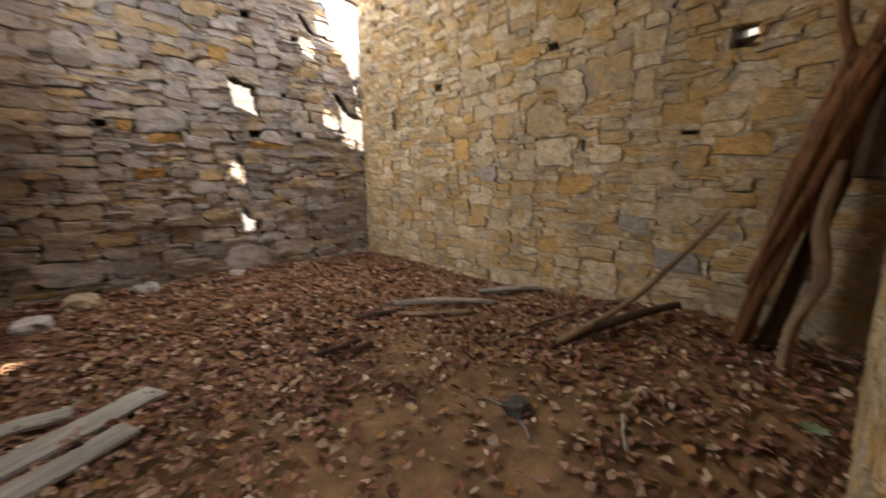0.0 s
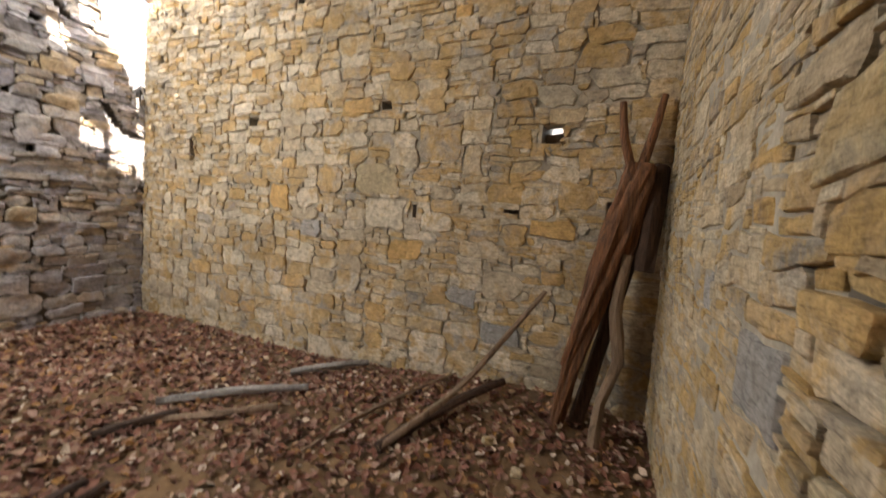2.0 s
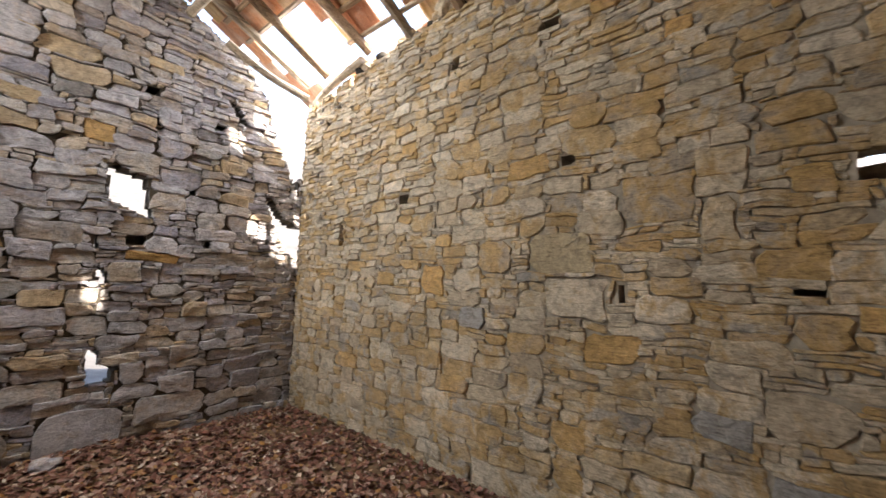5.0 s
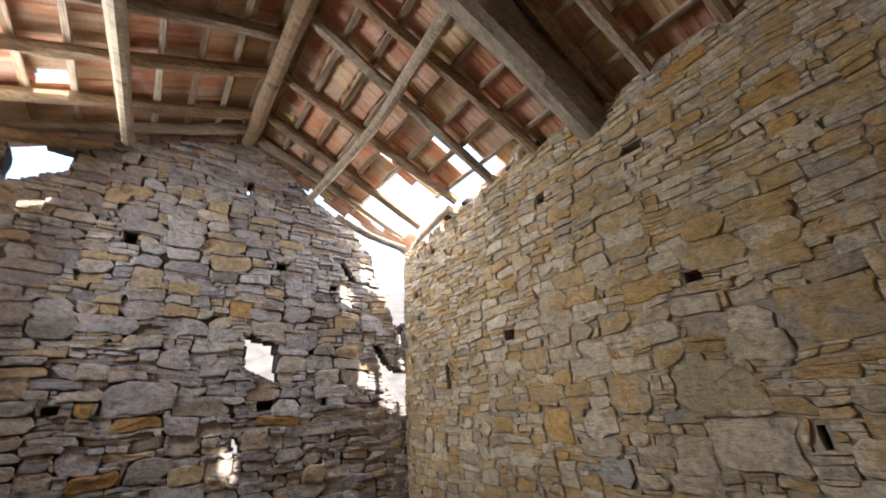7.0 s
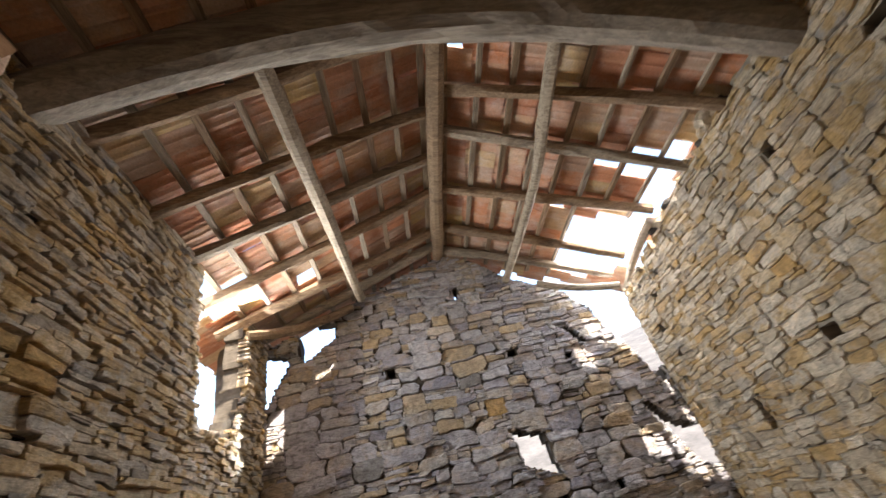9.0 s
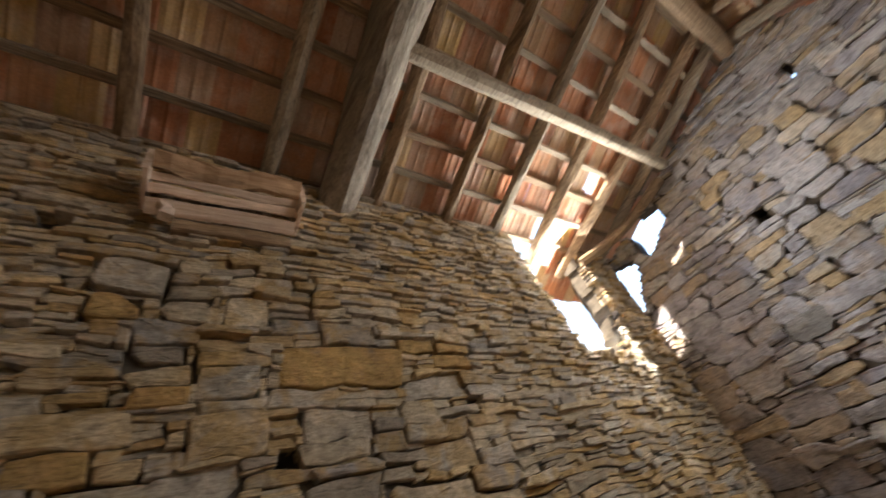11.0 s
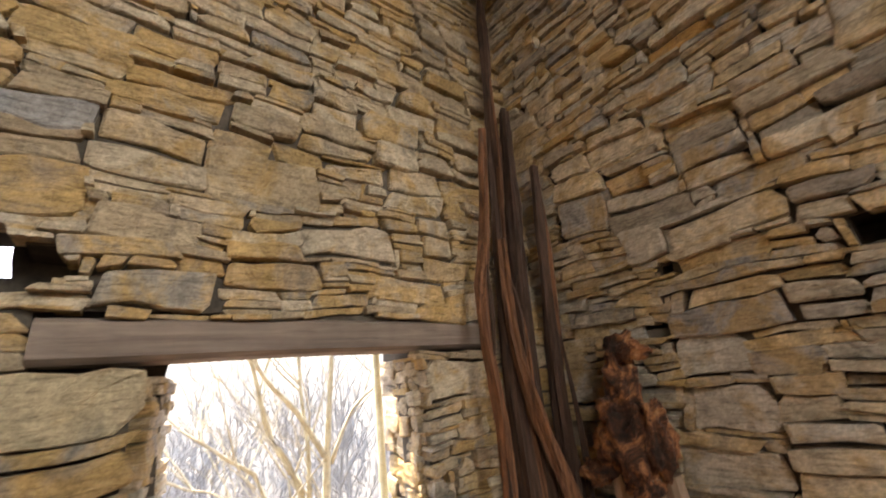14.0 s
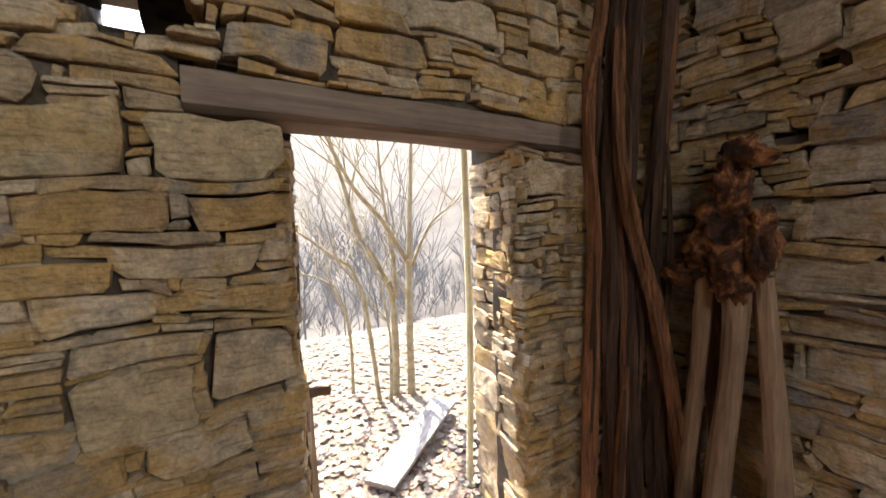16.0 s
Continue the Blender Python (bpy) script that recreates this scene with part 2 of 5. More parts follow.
def part(name, bm, material, parent=None, label="", smooth=False):
    """One mesh object from a bmesh (freed) or a ready mesh, under a thing or a part."""
    if isinstance(bm, bpy.types.Mesh):
        me = bm
    else:
        me = bpy.data.meshes.new(name)
        bm.normal_update()
        bm.to_mesh(me)
        bm.free()
        me.materials.append(material)
        if smooth:
            me.polygons.foreach_set("use_smooth", [True] * len(me.polygons))
    ob = new(name, me)
    if parent:
        ob.parent = parent
    if label:
        tagged(ob, label)
    return ob


def rng(seed):
    return random.Random(seed)


def inside(poly, u, v):
    c = False
    j = len(poly) - 1
    for i in range(len(poly)):
        (ui, vi), (uj, vj) = poly[i], poly[j]
        if (vi > v) != (vj > v) and u < (uj - ui) * (v - vi) / (vj - vi) + ui:
            c = not c
        j = i
    return c


def log_bm(points, radii, sides=10, rough=0.08, seed=0, flat=1.0):
    """A log through points with a radius at each; rough: unevenness as a share of the radius."""
    bm = bmesh.new()
    pts = [Vector(p) for p in points]
    # subdivide the line so that the log can bend and bulge
    fine, rad = [], []
    for i in range(len(pts) - 1):
        k = max(2, int((pts[i + 1] - pts[i]).length / 0.12))
        k = min(k, 14)
        for j in range(k):
            f = j / k
            p0, p1, p2, p3 = pts[max(i - 1, 0)], pts[i], pts[i + 1], pts[min(i + 2, len(pts) - 1)]
            q = 0.5 * ((2 * p1) + (p2 - p0) * f + (2 * p0 - 5 * p1 + 4 * p2 - p3) * f * f + (3 * p1 - p0 - 3 * p2 + p3) * f ** 3)
            fine.append(q)
            rad.append(radii[i] * (1 - f) + radii[i + 1] * f)
    fine.append(pts[-1])
    rad.append(radii[-1])
    ring0, up = None, Vector((0.13, 0.21, 1))
    for i, p in enumerate(fine):
        d = (fine[min(i + 1, len(fine) - 1)] - fine[max(i - 1, 0)]).normalized()
        ref = up if abs(d.z) < 0.9 else Vector((1, 0.2, 0))
        a = d.cross(ref).normalized()
        b = d.cross(a)
        ring = []
        for s in range(sides):
            an = 2 * math.pi * s / sides
            o = a * math.cos(an) + b * math.sin(an) * flat
            w = 1 + rough * 2.2 * noise.noise(Vector((seed * 7.3 + o.x * 1.3, o.y * 1.3 + i * 0.21, o.z * 1.3 + i * 0.13)))
            w += rough * 1.2 * noise.noise(Vector((seed * 3.1 + o.x * 4, o.y * 4 + i * 0.6, o.z * 4)))
            ring.append(bm.verts.new(p + o * rad[i] * w))
        if ring0:
            for s in range(sides):
                bm.faces.new((ring0[s], ring0[(s + 1) % sides], ring[(s + 1) % sides], ring[s]))
        else:
            bm.faces.new(ring[::-1])
        ring0 = ring
    bm.faces.new(ring0)
    bmesh.ops.recalc_face_normals(bm, faces=bm.faces)
    return bm


def merge(target, other):
    """Adds the bmesh other (freed) to target."""
    me = bpy.data.meshes.new("tmp")
    other.to_mesh(me)
    other.free()
    target.from_mesh(me)
    bpy.data.meshes.remove(me)
    return target


def beam_bm(length, w, h, seed=0, warp=0.012, taper=0.0, cuts=8):
    """A hand-cut timber along local x, with wavy sides and knocked-off corners; its base line is z = 0."""
    bm = bmesh.new()
    prof = [(-0.5, -0.38), (-0.38, -0.5), (0.38, -0.5), (0.5, -0.38), (0.5, 0.38), (0.38, 0.5), (-0.38, 0.5), (-0.5, 0.38)]
    prev = None
    for i in range(cuts + 1):
        x = length * i / cuts
        k = 1 - taper * i / cuts
        oy = warp * 1.8 * noise.noise(Vector((seed * 5.7, i * 0.35, 1)))
        oz = warp * 1.8 * noise.noise(Vector((seed * 5.7, i * 0.35, 9)))
        ring = []
        for j, (a, b) in enumerate(prof):
            n1 = warp * noise.noise(Vector((seed * 3.3 + j * 1.9, i * 0.55, 4)))
            n2 = warp * noise.noise(Vector((seed * 3.3 + j * 1.9, i * 0.55, 14)))
            ring.append(bm.verts.new((x, a * w * k + oy + n1, b * h * k + oz + n2)))
        if prev:
            for j in range(8):
                bm.faces.new((prev[j], prev[(j + 1) % 8], ring[(j + 1) % 8], ring[j]))
        else:
            bm.faces.new(ring)
        prev = ring
    bm.faces.new(prev[::-1])
    bmesh.ops.recalc_face_normals(bm, faces=bm.faces)
    return bm


def beam_between(name, p, q, w, h, material, seed, label="", category="", group="", parent=None, warp=0.012, taper=0.0):
    """A timber from p to q as an object whose x axis runs along it."""
    p, q = Vector(p), Vector(q)
    d = q - p
    ob = part(name, beam_bm(d.length, w, h, seed, warp, taper), material, parent, label)
    ob.matrix_world = Matrix.Translation(p) @ d.to_track_quat("X", "Z").to_matrix().to_4x4()
    if category:
        tagged(ob, "", category, group)
    return ob


# ---- masonry ----
def widened(poly, wall):
    """The outer mouth of an opening: small holes splay outwards through the wall."""
    us, vs = [p[0] for p in poly], [p[1] for p in poly]
    size = max(max(us) - min(us), max(vs) - min(vs))
    if size > 1.9 and max(vs) < 1.9:
        return [(0.75, vs[0]), (1.75, vs[0]), (1.75, 1.93), (0.75, 1.90)]     # the doorway runs slightly askew
    cu, cv = sum(us) / len(us), sum(vs) / len(vs)
    if size > 0.48 and wall == "north":
        if cu > 3.5:                                                           # the broken corner is open behind
            return [(min(us), max(vs) + 0.25), (5.25, max(vs) + 0.25), (5.25, min(vs)), (min(us) + 0.3, min(vs))]
        du, dv = (0.12, 0.08) if cu > 1.5 else (-0.10, 0.17)
        return [(cu + du + (u - cu) * 1.5, cv + dv + (v - cv) * 1.5) for u, v in poly]
    if size > 0.48 and wall == "west":                                         # the breach runs out slantwise
        return [(4.45, 4.75), (4.66, 4.4), (4.80, 3.75), (5.04, 3.14), (6.0, 3.22), (6.16, 3.5), (6.2, 4.75)]
    if size > 0.48:
        return poly
    if 0.14 < size < 0.16 and 2.1 < cu < 2.2:
        return box(2.215, 2.195, 0.12, 0.19)                                   # the slot over the door climbs outwards
    rise = min(0.14, 0.25 * max(0.0, cv - 1.5))
    return [(cu + (u - cu) * 2.3, cv + rise + (v - cv) * 2.2) for u, v in poly]


class Wall:
    """A rubble wall: an uneven core with openings and pits, and a face of separate stones."""

    def __init__(self, name, place, flip, u0, u1, top, holes, pits, face_u, key, mortar, recess, seed, label, blocks=(), coarse=lambda u, v: 1.0, base=-0.25, joint=0.0025, relief=0.008, tall=1.0, chips=(1, 2, 2, 3, 3, 4), render=lambda u: 0.0, square=0.55):
        self.place, self.flip = place, flip
        self.top, self.holes, self.pits = top, holes, pits
        self.wide = [widened(p, name[5:]) for p in holes]
        self.r = rng(seed)
        self.seed, self.joint, self.relief = seed, joint, relief
        self.square = square
        self.tall, self.chips, self.render = tall, chips, render      # render: how far mortar fills the joints, 0 to 1
        self.ob = part(name, self.core(u0, u1, base, recess), mortar)
        tagged(self.ob, label, "wall", "", "structure")
        self.recess = recess
        self.key = key
        self.rects = self.fill_face(face_u[0], face_u[1], -0.15, blocks, coarse)

    def solid(self, u, v, deep):
        if v > self.top(u):
            return False
        if any(inside(p, u, v) for p in (self.wide if deep else self.holes)):
            return False
        return deep or not any(inside(p, u, v) for p in self.pits)

    def core(self, u0, u1, base, recess):
        c = 0.034 if self.seed == 11 else 0.045
        nu, nv = int(round((u1 - u0) / c)), int(round((5.6 - base) / c))
        verts, index, faces = [], {}, []
        depths = (-recess, -recess - 0.2, -T)

        def vert(i, j, k):
            key = (i, j, k)
            if key not in index:
                u, v = u0 + i * c, base + j * c
                q = Vector((u * 9, v * 9, k * 5.0 + self.seed))
                du, dv = 0.014 * noise.noise(q), 0.014 * noise.noise(q + Vector((31, 7, 3)))
                dd = 0.012 * noise.noise(q + Vector((3, 77, 5))) if k < 2 else 0.03 * noise.noise(q * 0.6)
                index[key] = len(verts)
                out = (recess - 0.004) * self.render(u) if k == 0 else 0.0
                verts.append(self.place(u + du, v + dv, depths[k] + out + dd * (1.0 if k else 1.0 - 0.5 * self.render(u))))
            return index[key]

        grids = []
        for layer in (0, 1):
            grids.append([[self.solid(u0 + (i + 0.5) * c, base + (j + 0.5) * c, layer == 1) for j in range(nv)] for i in range(nu)])
        for layer in (0, 1):
            g, other = grids[layer], grids[1 - layer]
            for i in range(nu):
                for j in range(nv):
                    if not g[i][j]:
                        continue
                    a, b = layer, layer + 1
                    if layer == 0 or not other[i][j]:
                        faces.append((vert(i, j, a), vert(i + 1, j, a), vert(i + 1, j + 1, a), vert(i, j + 1, a)))
                    if layer == 1 or not other[i][j]:
                        faces.append((vert(i, j + 1, b), vert(i + 1, j + 1, b), vert(i + 1, j, b), vert(i, j, b)))
                    if i == 0 or not g[i - 1][j]:
                        faces.append((vert(i, j, b), vert(i, j, a), vert(i, j + 1, a), vert(i, j + 1, b)))
                    if i == nu - 1 or not g[i + 1][j]:
                        faces.append((vert(i + 1, j, a), vert(i + 1, j, b), vert(i + 1, j + 1, b), vert(i + 1, j + 1, a)))
                    if j == 0 or not g[i][j - 1]:
                        faces.append((vert(i, j, b), vert(i + 1, j, b), vert(i + 1, j, a), vert(i, j, a)))
                    if j == nv - 1 or not g[i][j + 1]:
                        faces.append((vert(i, j + 1, a), vert(i + 1, j + 1, a), vert(i + 1, j + 1, b), vert(i, j + 1, b)))
        if self.flip:
            faces = [f[::-1] for f in faces]
        return link_mesh("core", verts, faces, bpy.data.materials["lime_mortar"])

    def fill_face(self, ua, ub, va, blocks, coarse):
        """Fills the face with stones from the bottom up: large ones, slabs and chips."""
        cu, cv = 0.028, 0.0175
        nu, nv = int((ub - ua) / cu), int((5.5 - va) / cv)
        free = np.zeros((nu, nv), bool)
        for i in range(nu):
            u = ua + (i + 0.5) * cu
            for j in range(nv):
                v = va + (j + 0.5) * cv
                free[i, j] = v < self.top(u) - 0.02 and self.solid(u, v, False)
        rects = []
        self.marked = {}
        for (u, v, w, h, *tint) in blocks:
            i, j, a, b = int((u - ua) / cu), int((v - va) / cv), max(1, int(w / cu)), max(1, int(h / cv))
            if i >= 0 and i + a <= nu and free[i:i + a, j:j + b].all():
                free[i:i + a, j:j + b] = False
                rects.append((ua + i * cu, va + j * cv, a * cu, b * cv))
                if tint:
                    self.marked[rects[-1]] = tint[0]
        r = self.r

        def lay(i, j, a, b):
            free[i:i + a, j:j + b] = False
            rects.append((ua + i * cu, va + j * cv, a * cu, b * cv))

        # large stones and middling ones go in first, anywhere they fit; slabs and chips fill the rest
        area = nu * nv
        for tries, ws, hs in ((area // 260, (0.22, 0.40), (0.10, 0.16)), (area // 90, (0.15, 0.32), (0.07, 0.115)), (area // 22, (0.12, 0.34), (0.04, 0.075)), (area // 10, (0.10, 0.24), (0.025, 0.055))):
            for _ in range(tries):
                i, j = r.randrange(nu), r.randrange(nv)
                if not free[i, j]:
                    continue
                k = coarse(ua + i * cu, va + j * cv)
                a, b = max(2, int(r.uniform(*ws) * k / cu)), max(2, int(r.uniform(*hs) * k * self.tall / cv))
                # slide down and to the side until it rests on something
                while j > 0 and free[i:i + a, j - 1].all():
                    j -= 1
                while i > 0 and i + a <= nu and free[i - 1, j:j + b].all():
                    i -= 1
                while i + a <= nu and j > 0 and free[i:i + a, j - 1].all():
                    j -= 1
                if i + a <= nu and j + b <= nv and free[i:i + a, j:j + b].all():
                    lay(i, j, a, b)
        for j in range(nv):
            i = 0
            while i < nu:
                if not free[i, j]:
                    i += 1
                    continue
                run = 0
                while i + run < nu and free[i + run, j] and run < 16:
                    run += 1
                a = min(run, max(2, int(r.uniform(0.07, 0.26) / cu)))
                a = run if run - a < 3 else a
                b = min(nv - j, r.choice(self.chips) if a > 3 else r.choice((2, 3, 4)))
                while b > 1 and not free[i:i + a, j:j + b].all():
                    b -= 1
                lay(i, j, a, b)
                i += a
        return rects

    def warp(self, u, v):
        """Bends the grid of joints, so that beds wander and no two stones are square."""
        s = self.seed * 13.7
        k = min(1.0, max(0.0, (self.top(u) - v) / 0.15))
        a = noise.noise(Vector((u * 3.1, v * 4.2, s))) * 0.034 + noise.noise(Vector((u * 10, v * 14, s + 5))) * 0.020
        b = noise.noise(Vector((u * 2.3, v * 3.6, s + 9))) * 0.038 + noise.noise(Vector((u * 8, v * 10, s + 3))) * 0.017 + noise.noise(Vector((u * 17, v * 21, s + 6))) * 0.009
        return u + a * k, v + b * k

    def stone(self, rect):
        """Vertices and faces of one split stone that fills a rectangle of the face."""
        r = self.r
        u, v, w, h = rect
        small = min(w, h)
        g = min(self.joint * r.uniform(-0.6, 1.5), small * 0.10)
        w2, h2 = w / 2 - g, h / 2 - g
        cu, cv = u + w / 2, v + h / 2
        rc = [min(0.065, small * (r.uniform(0.03, 0.12) if r.random() < self.square else r.uniform(0.15, 0.45))) for _ in range(4)]
        sk = r.uniform(-0.06, 0.06) * h
        ky, kx = min(0.026, 0.18 * h), min(0.05, 0.14 * w)
        cor = [(x + r.uniform(-kx * 0.5, kx * 0.55) * (1 if x > 0 else -1), y + r.uniform(-ky * 0.5, ky * 0.55) * (1 if y > 0 else -1)) for x, y in ((-w2, -h2), (w2, -h2), (w2, h2), (-w2, h2))]
        out = []
        for e in range(4):
            (ax, ay), (bx, by) = cor[e], cor[(e + 1) % 4]
            ln = math.hypot(bx - ax, by - ay)
            f0, f1 = rc[e] / ln, 1 - rc[(e + 1) % 4] / ln
            k = max(1, min(4, int(ln / 0.075)))
            for s in range(k + 1):
                f = f0 + (f1 - f0) * s / k
                j = 0 if s in (0, k) else r.uniform(-0.05, 0.05) * small
                x, y = ax + (bx - ax) * f, ay + (by - ay) * f
                nx, ny = (by - ay) / ln, -(bx - ax) / ln
                out.append((x + nx * j + r.uniform(-0.02, 0.02) * small, y + ny * j + r.uniform(-0.02, 0.02) * small + sk * x / max(w2, 0.01)))
        n = len(out)
        flat = 1.0 - 0.72 * self.render(cu)
        d = r.uniform(-self.relief, self.relief * 1.3) * flat
        tu, tv = r.uniform(-0.05, 0.05) * flat, r.uniform(-0.10, 0.10) * flat
        ch = min(0.007, small * 0.09)
        levels = [(0.97, None), (1.0, -ch * 1.2), (max(0.75, 1 - 1.5 * ch / small), 0.0)]
        if w * h > 0.014:
            levels.append((0.5, 0.25 * ch))
        verts, faces = [], []
        for s, dep in levels:
            for a, b in out:
                e = -self.recess - 0.05 if dep is None else d + dep + tu * a + tv * b + r.uniform(-0.45, 0.45) * ch
                x, y = self.warp(cu + a * s, cv + b * s)
                verts.append((x, y, e))
        x, y = self.warp(cu + r.uniform(-0.1, 0.1) * w2, cv + r.uniform(-0.1, 0.1) * h2)
        verts.append((x, y, d + r.uniform(-0.3, 0.8) * ch))
        for k in range(len(levels) - 1):
            for i in range(n):
                j = (i + 1) % n
                faces.append((k * n + i, k * n + j, (k + 1) * n + j, (k + 1) * n + i))
        last = (len(levels) - 1) * n
        for i in range(n):
            faces.append((last + i, last + (i + 1) % n, last + n))
        if self.flip:
            faces = [f[::-1] for f in faces]
        return [self.place(*p) for p in verts], faces

    def face(self, near, limit=300):
        """Stones in the stretch near become pieces of their own; the rest is one joined mesh."""
        fv, ff, count = [], [], 0
        for rect in self.rects:
            vs, fs = self.stone(rect)
            u, v, w, h = rect
            key = self.marked.get(rect)
            if key or count < limit and w * h > 0.008 and near(u + w / 2, v + h / 2):
                count += 1
                part("stone", link_mesh("stone", vs, fs, STONE[key or self.key][0]), None, self.ob)
            else:
                o = len(fv)
                fv += vs
                ff += [tuple(i + o for i in f) for f in fs]
        rest = part("rubble_stonework", link_mesh("rubble", fv, ff, STONE[self.key][1]), None, self.ob)
        tagged(rest, "", "", "", "stuff")


SHIFT = 0.25                       # the north gable is laid out from this far in


def place_a(u, v, d):
    return (u + SHIFT, L - d, v)


def place_b(u, v, d):
    return (W - d, u, v)


def place_c(u, v, d):
    return (u, d, v)


def place_d(u, v, d):
    return (d, u, v)


XR, ZR = 2.41, 5.30                # ridge line
PITCH = {1: 0.43, -1: 0.386}       # pitch of the rafters' undersides, east and west


def roof_z(x):
    return ZR - PITCH[1 if x > XR else -1] * abs(x - XR)


def top_gable_a(u):
    return roof_z(u + SHIFT) - 0.04 - 0.04 * noise.noise(Vector((u * 3, 1, 0))) - (0.25 if u > 2.6 else 0.0) * min(1, (u - 2.6) / 0.5)


def top_gable_c(u):
    return roof_z(u) + 0.12


def top_b(u):
    ragged = 0.0 if u < 4.95 else 0.05 + 0.75 * max(0.0, noise.noise(Vector((u * 7.5, 3, 8)))) * min(1.0, (u - 4.95) / 0.5)
    return 4.37 + 0.05 * noise.noise(Vector((u * 2.2, 5, 0))) - 0.12 * max(0, min(1, (u - 3.6) / 1.0)) - 0.10 * max(0, min(1, (u - 5.2) / 0.8)) - ragged


def top_d(u):
    return 4.43 + 0.04 * noise.noise(Vector((u * 2.2, 15, 0)))


def box(u, v, w, h):
    return [(u - w / 2, v - h / 2), (u + w / 2, v - h / 2), (u + w / 2, v + h / 2), (u - w / 2, v + h / 2)]


A_HOLES = [
    [(2.43, 2.72), (2.77, 2.63), (2.84, 2.18), (2.46, 2.36)],                  # window hole
    [(2.40, 0.90), (2.52, 0.88), (2.54, 0.74), (2.66, 0.70), (2.62, 0.55), (2.44, 0.54)],
    [(3.49, 3.79), (3.58, 3.79), (3.74, 3.55), (3.64, 3.49)],
    [(3.15, 2.60), (3.21, 2.60), (3.22, 2.53), (3.16, 2.53)],
    [(3.60, 4.60), (3.66, 4.32), (3.95, 3.95), (4.12, 3.45), (4.30, 3.10), (4.44, 2.76), (4.49, 3.0), (5.2, 3.1), (5.2, 4.7)],
    [(3.98, 2.72), (4.08, 2.68), (4.28, 2.44), (4.5, 2.32), (5.2, 2.32), (5.2, 1.95), (4.44, 1.92), (4.34, 1.97), (4.2, 2.23)],
    [(0.12, 4.50), (0.36, 4.56), (0.62, 4.52), (0.58, 4.26), (0.34, 4.10), (0.16, 4.02)],
    [(-0.32, 4.27), (0.03, 4.18), (-0.02, 3.95), (-0.16, 3.70), (-0.24, 3.50), (-0.34, 3.62)],
    [(2.21, 4.66), (2.29, 4.66), (2.28, 4.49), (2.22, 4.48)],
    [(2.38, 1.98), (2.43, 1.98), (2.44, 1.86), (2.39, 1.86)],
    [(2.42, 1.68), (2.50, 1.66), (2.54, 1.52), (2.47, 1.48)],
]
A_PITS = [box(1.22, 3.65, 0.13, 0.17), box(2.74, 3.58, 0.15, 0.12), box(2.72, 1.97, 0.15, 0.10), box(3.38, 1.98, 0.10, 0.10), box(1.0, 2.0, 0.14, 0.09), box(3.42, 3.40, 0.12, 0.09)]
B_HOLES = [box(0.86, 2.27, 0.08, 0.07)]
B_HOLES += [box(5.95, 3.35, 0.09, 0.10), box(5.75, 3.65, 0.12, 0.09), box(5.5, 3.86, 0.10, 0.10), box(6.05, 2.75, 0.08, 0.10), box(5.9, 3.0, 0.07, 0.08), box(5.2, 3.72, 0.06, 0.09), box(6.12, 2.45, 0.08, 0.09), box(4.95, 3.98, 0.05, 0.16)]
B_PITS = [box(4.26, 2.48, 0.15, 0.13), box(2.47, 2.58, 0.13, 0.11), box(5.34, 2.17, 0.10, 0.26), box(2.11, 1.58, 0.07, 0.13), box(0.88, 2.27, 0.20, 0.15),
          box(2.63, 3.77, 0.16, 0.09), box(3.6, 3.75, 0.11, 0.11), box(3.15, 2.62, 0.07, 0.05), box(0.33, 1.72, 0.16, 0.05), box(1.15, 1.62, 0.14, 0.04)]
C_HOLES = [[(0.84, -0.4), (1.80, -0.4), (1.80, 1.81), (0.84, 1.81)], box(2.165, 2.115, 0.15, 0.13)]
C_PITS = [[(1.96, 2.064), (2.048, 2.005), (2.217, 1.989), (2.27, 2.05), (2.254, 2.117), (2.204, 2.157), (2.022, 2.141)], [(0.38, 1.78), (2.04, 1.79), (2.04, 1.945), (0.38, 1.91)], box(3.1, 2.5, 0.09, 0.08), box(3.3, 3.3, 0.1, 0.1)]
D_HOLES = [[(4.45, 4.6), (4.63, 4.36), (4.74, 3.8), (4.90, 3.02), (5.52, 3.0), (5.64, 3.35), (5.78, 3.75), (5.72, 4.1), (5.66, 4.6)]]
D_PITS = [box(1.70, 2.02, 0.21, 0.22), box(1.38, 2.0, 0.12, 0.10), box(1.43, 3.65, 0.13, 0.11), box(3.10, 3.68, 0.12, 0.08), box(2.45, 2.50, 0.09, 0.10), box(0.72, 2.03, 0.07, 0.05),
          box(2.25, 2.36, 0.22, 0.035), box(0.42, 1.30, 0.16, 0.12), box(0.63, 1.78, 0.14, 0.05), box(2.35, 1.85, 0.16, 0.06), box(2.75, 2.1, 0.22, 0.05), box(3.5, 2.7, 0.1, 0.05), box(4.2, 2.5, 0.12, 0.05)]

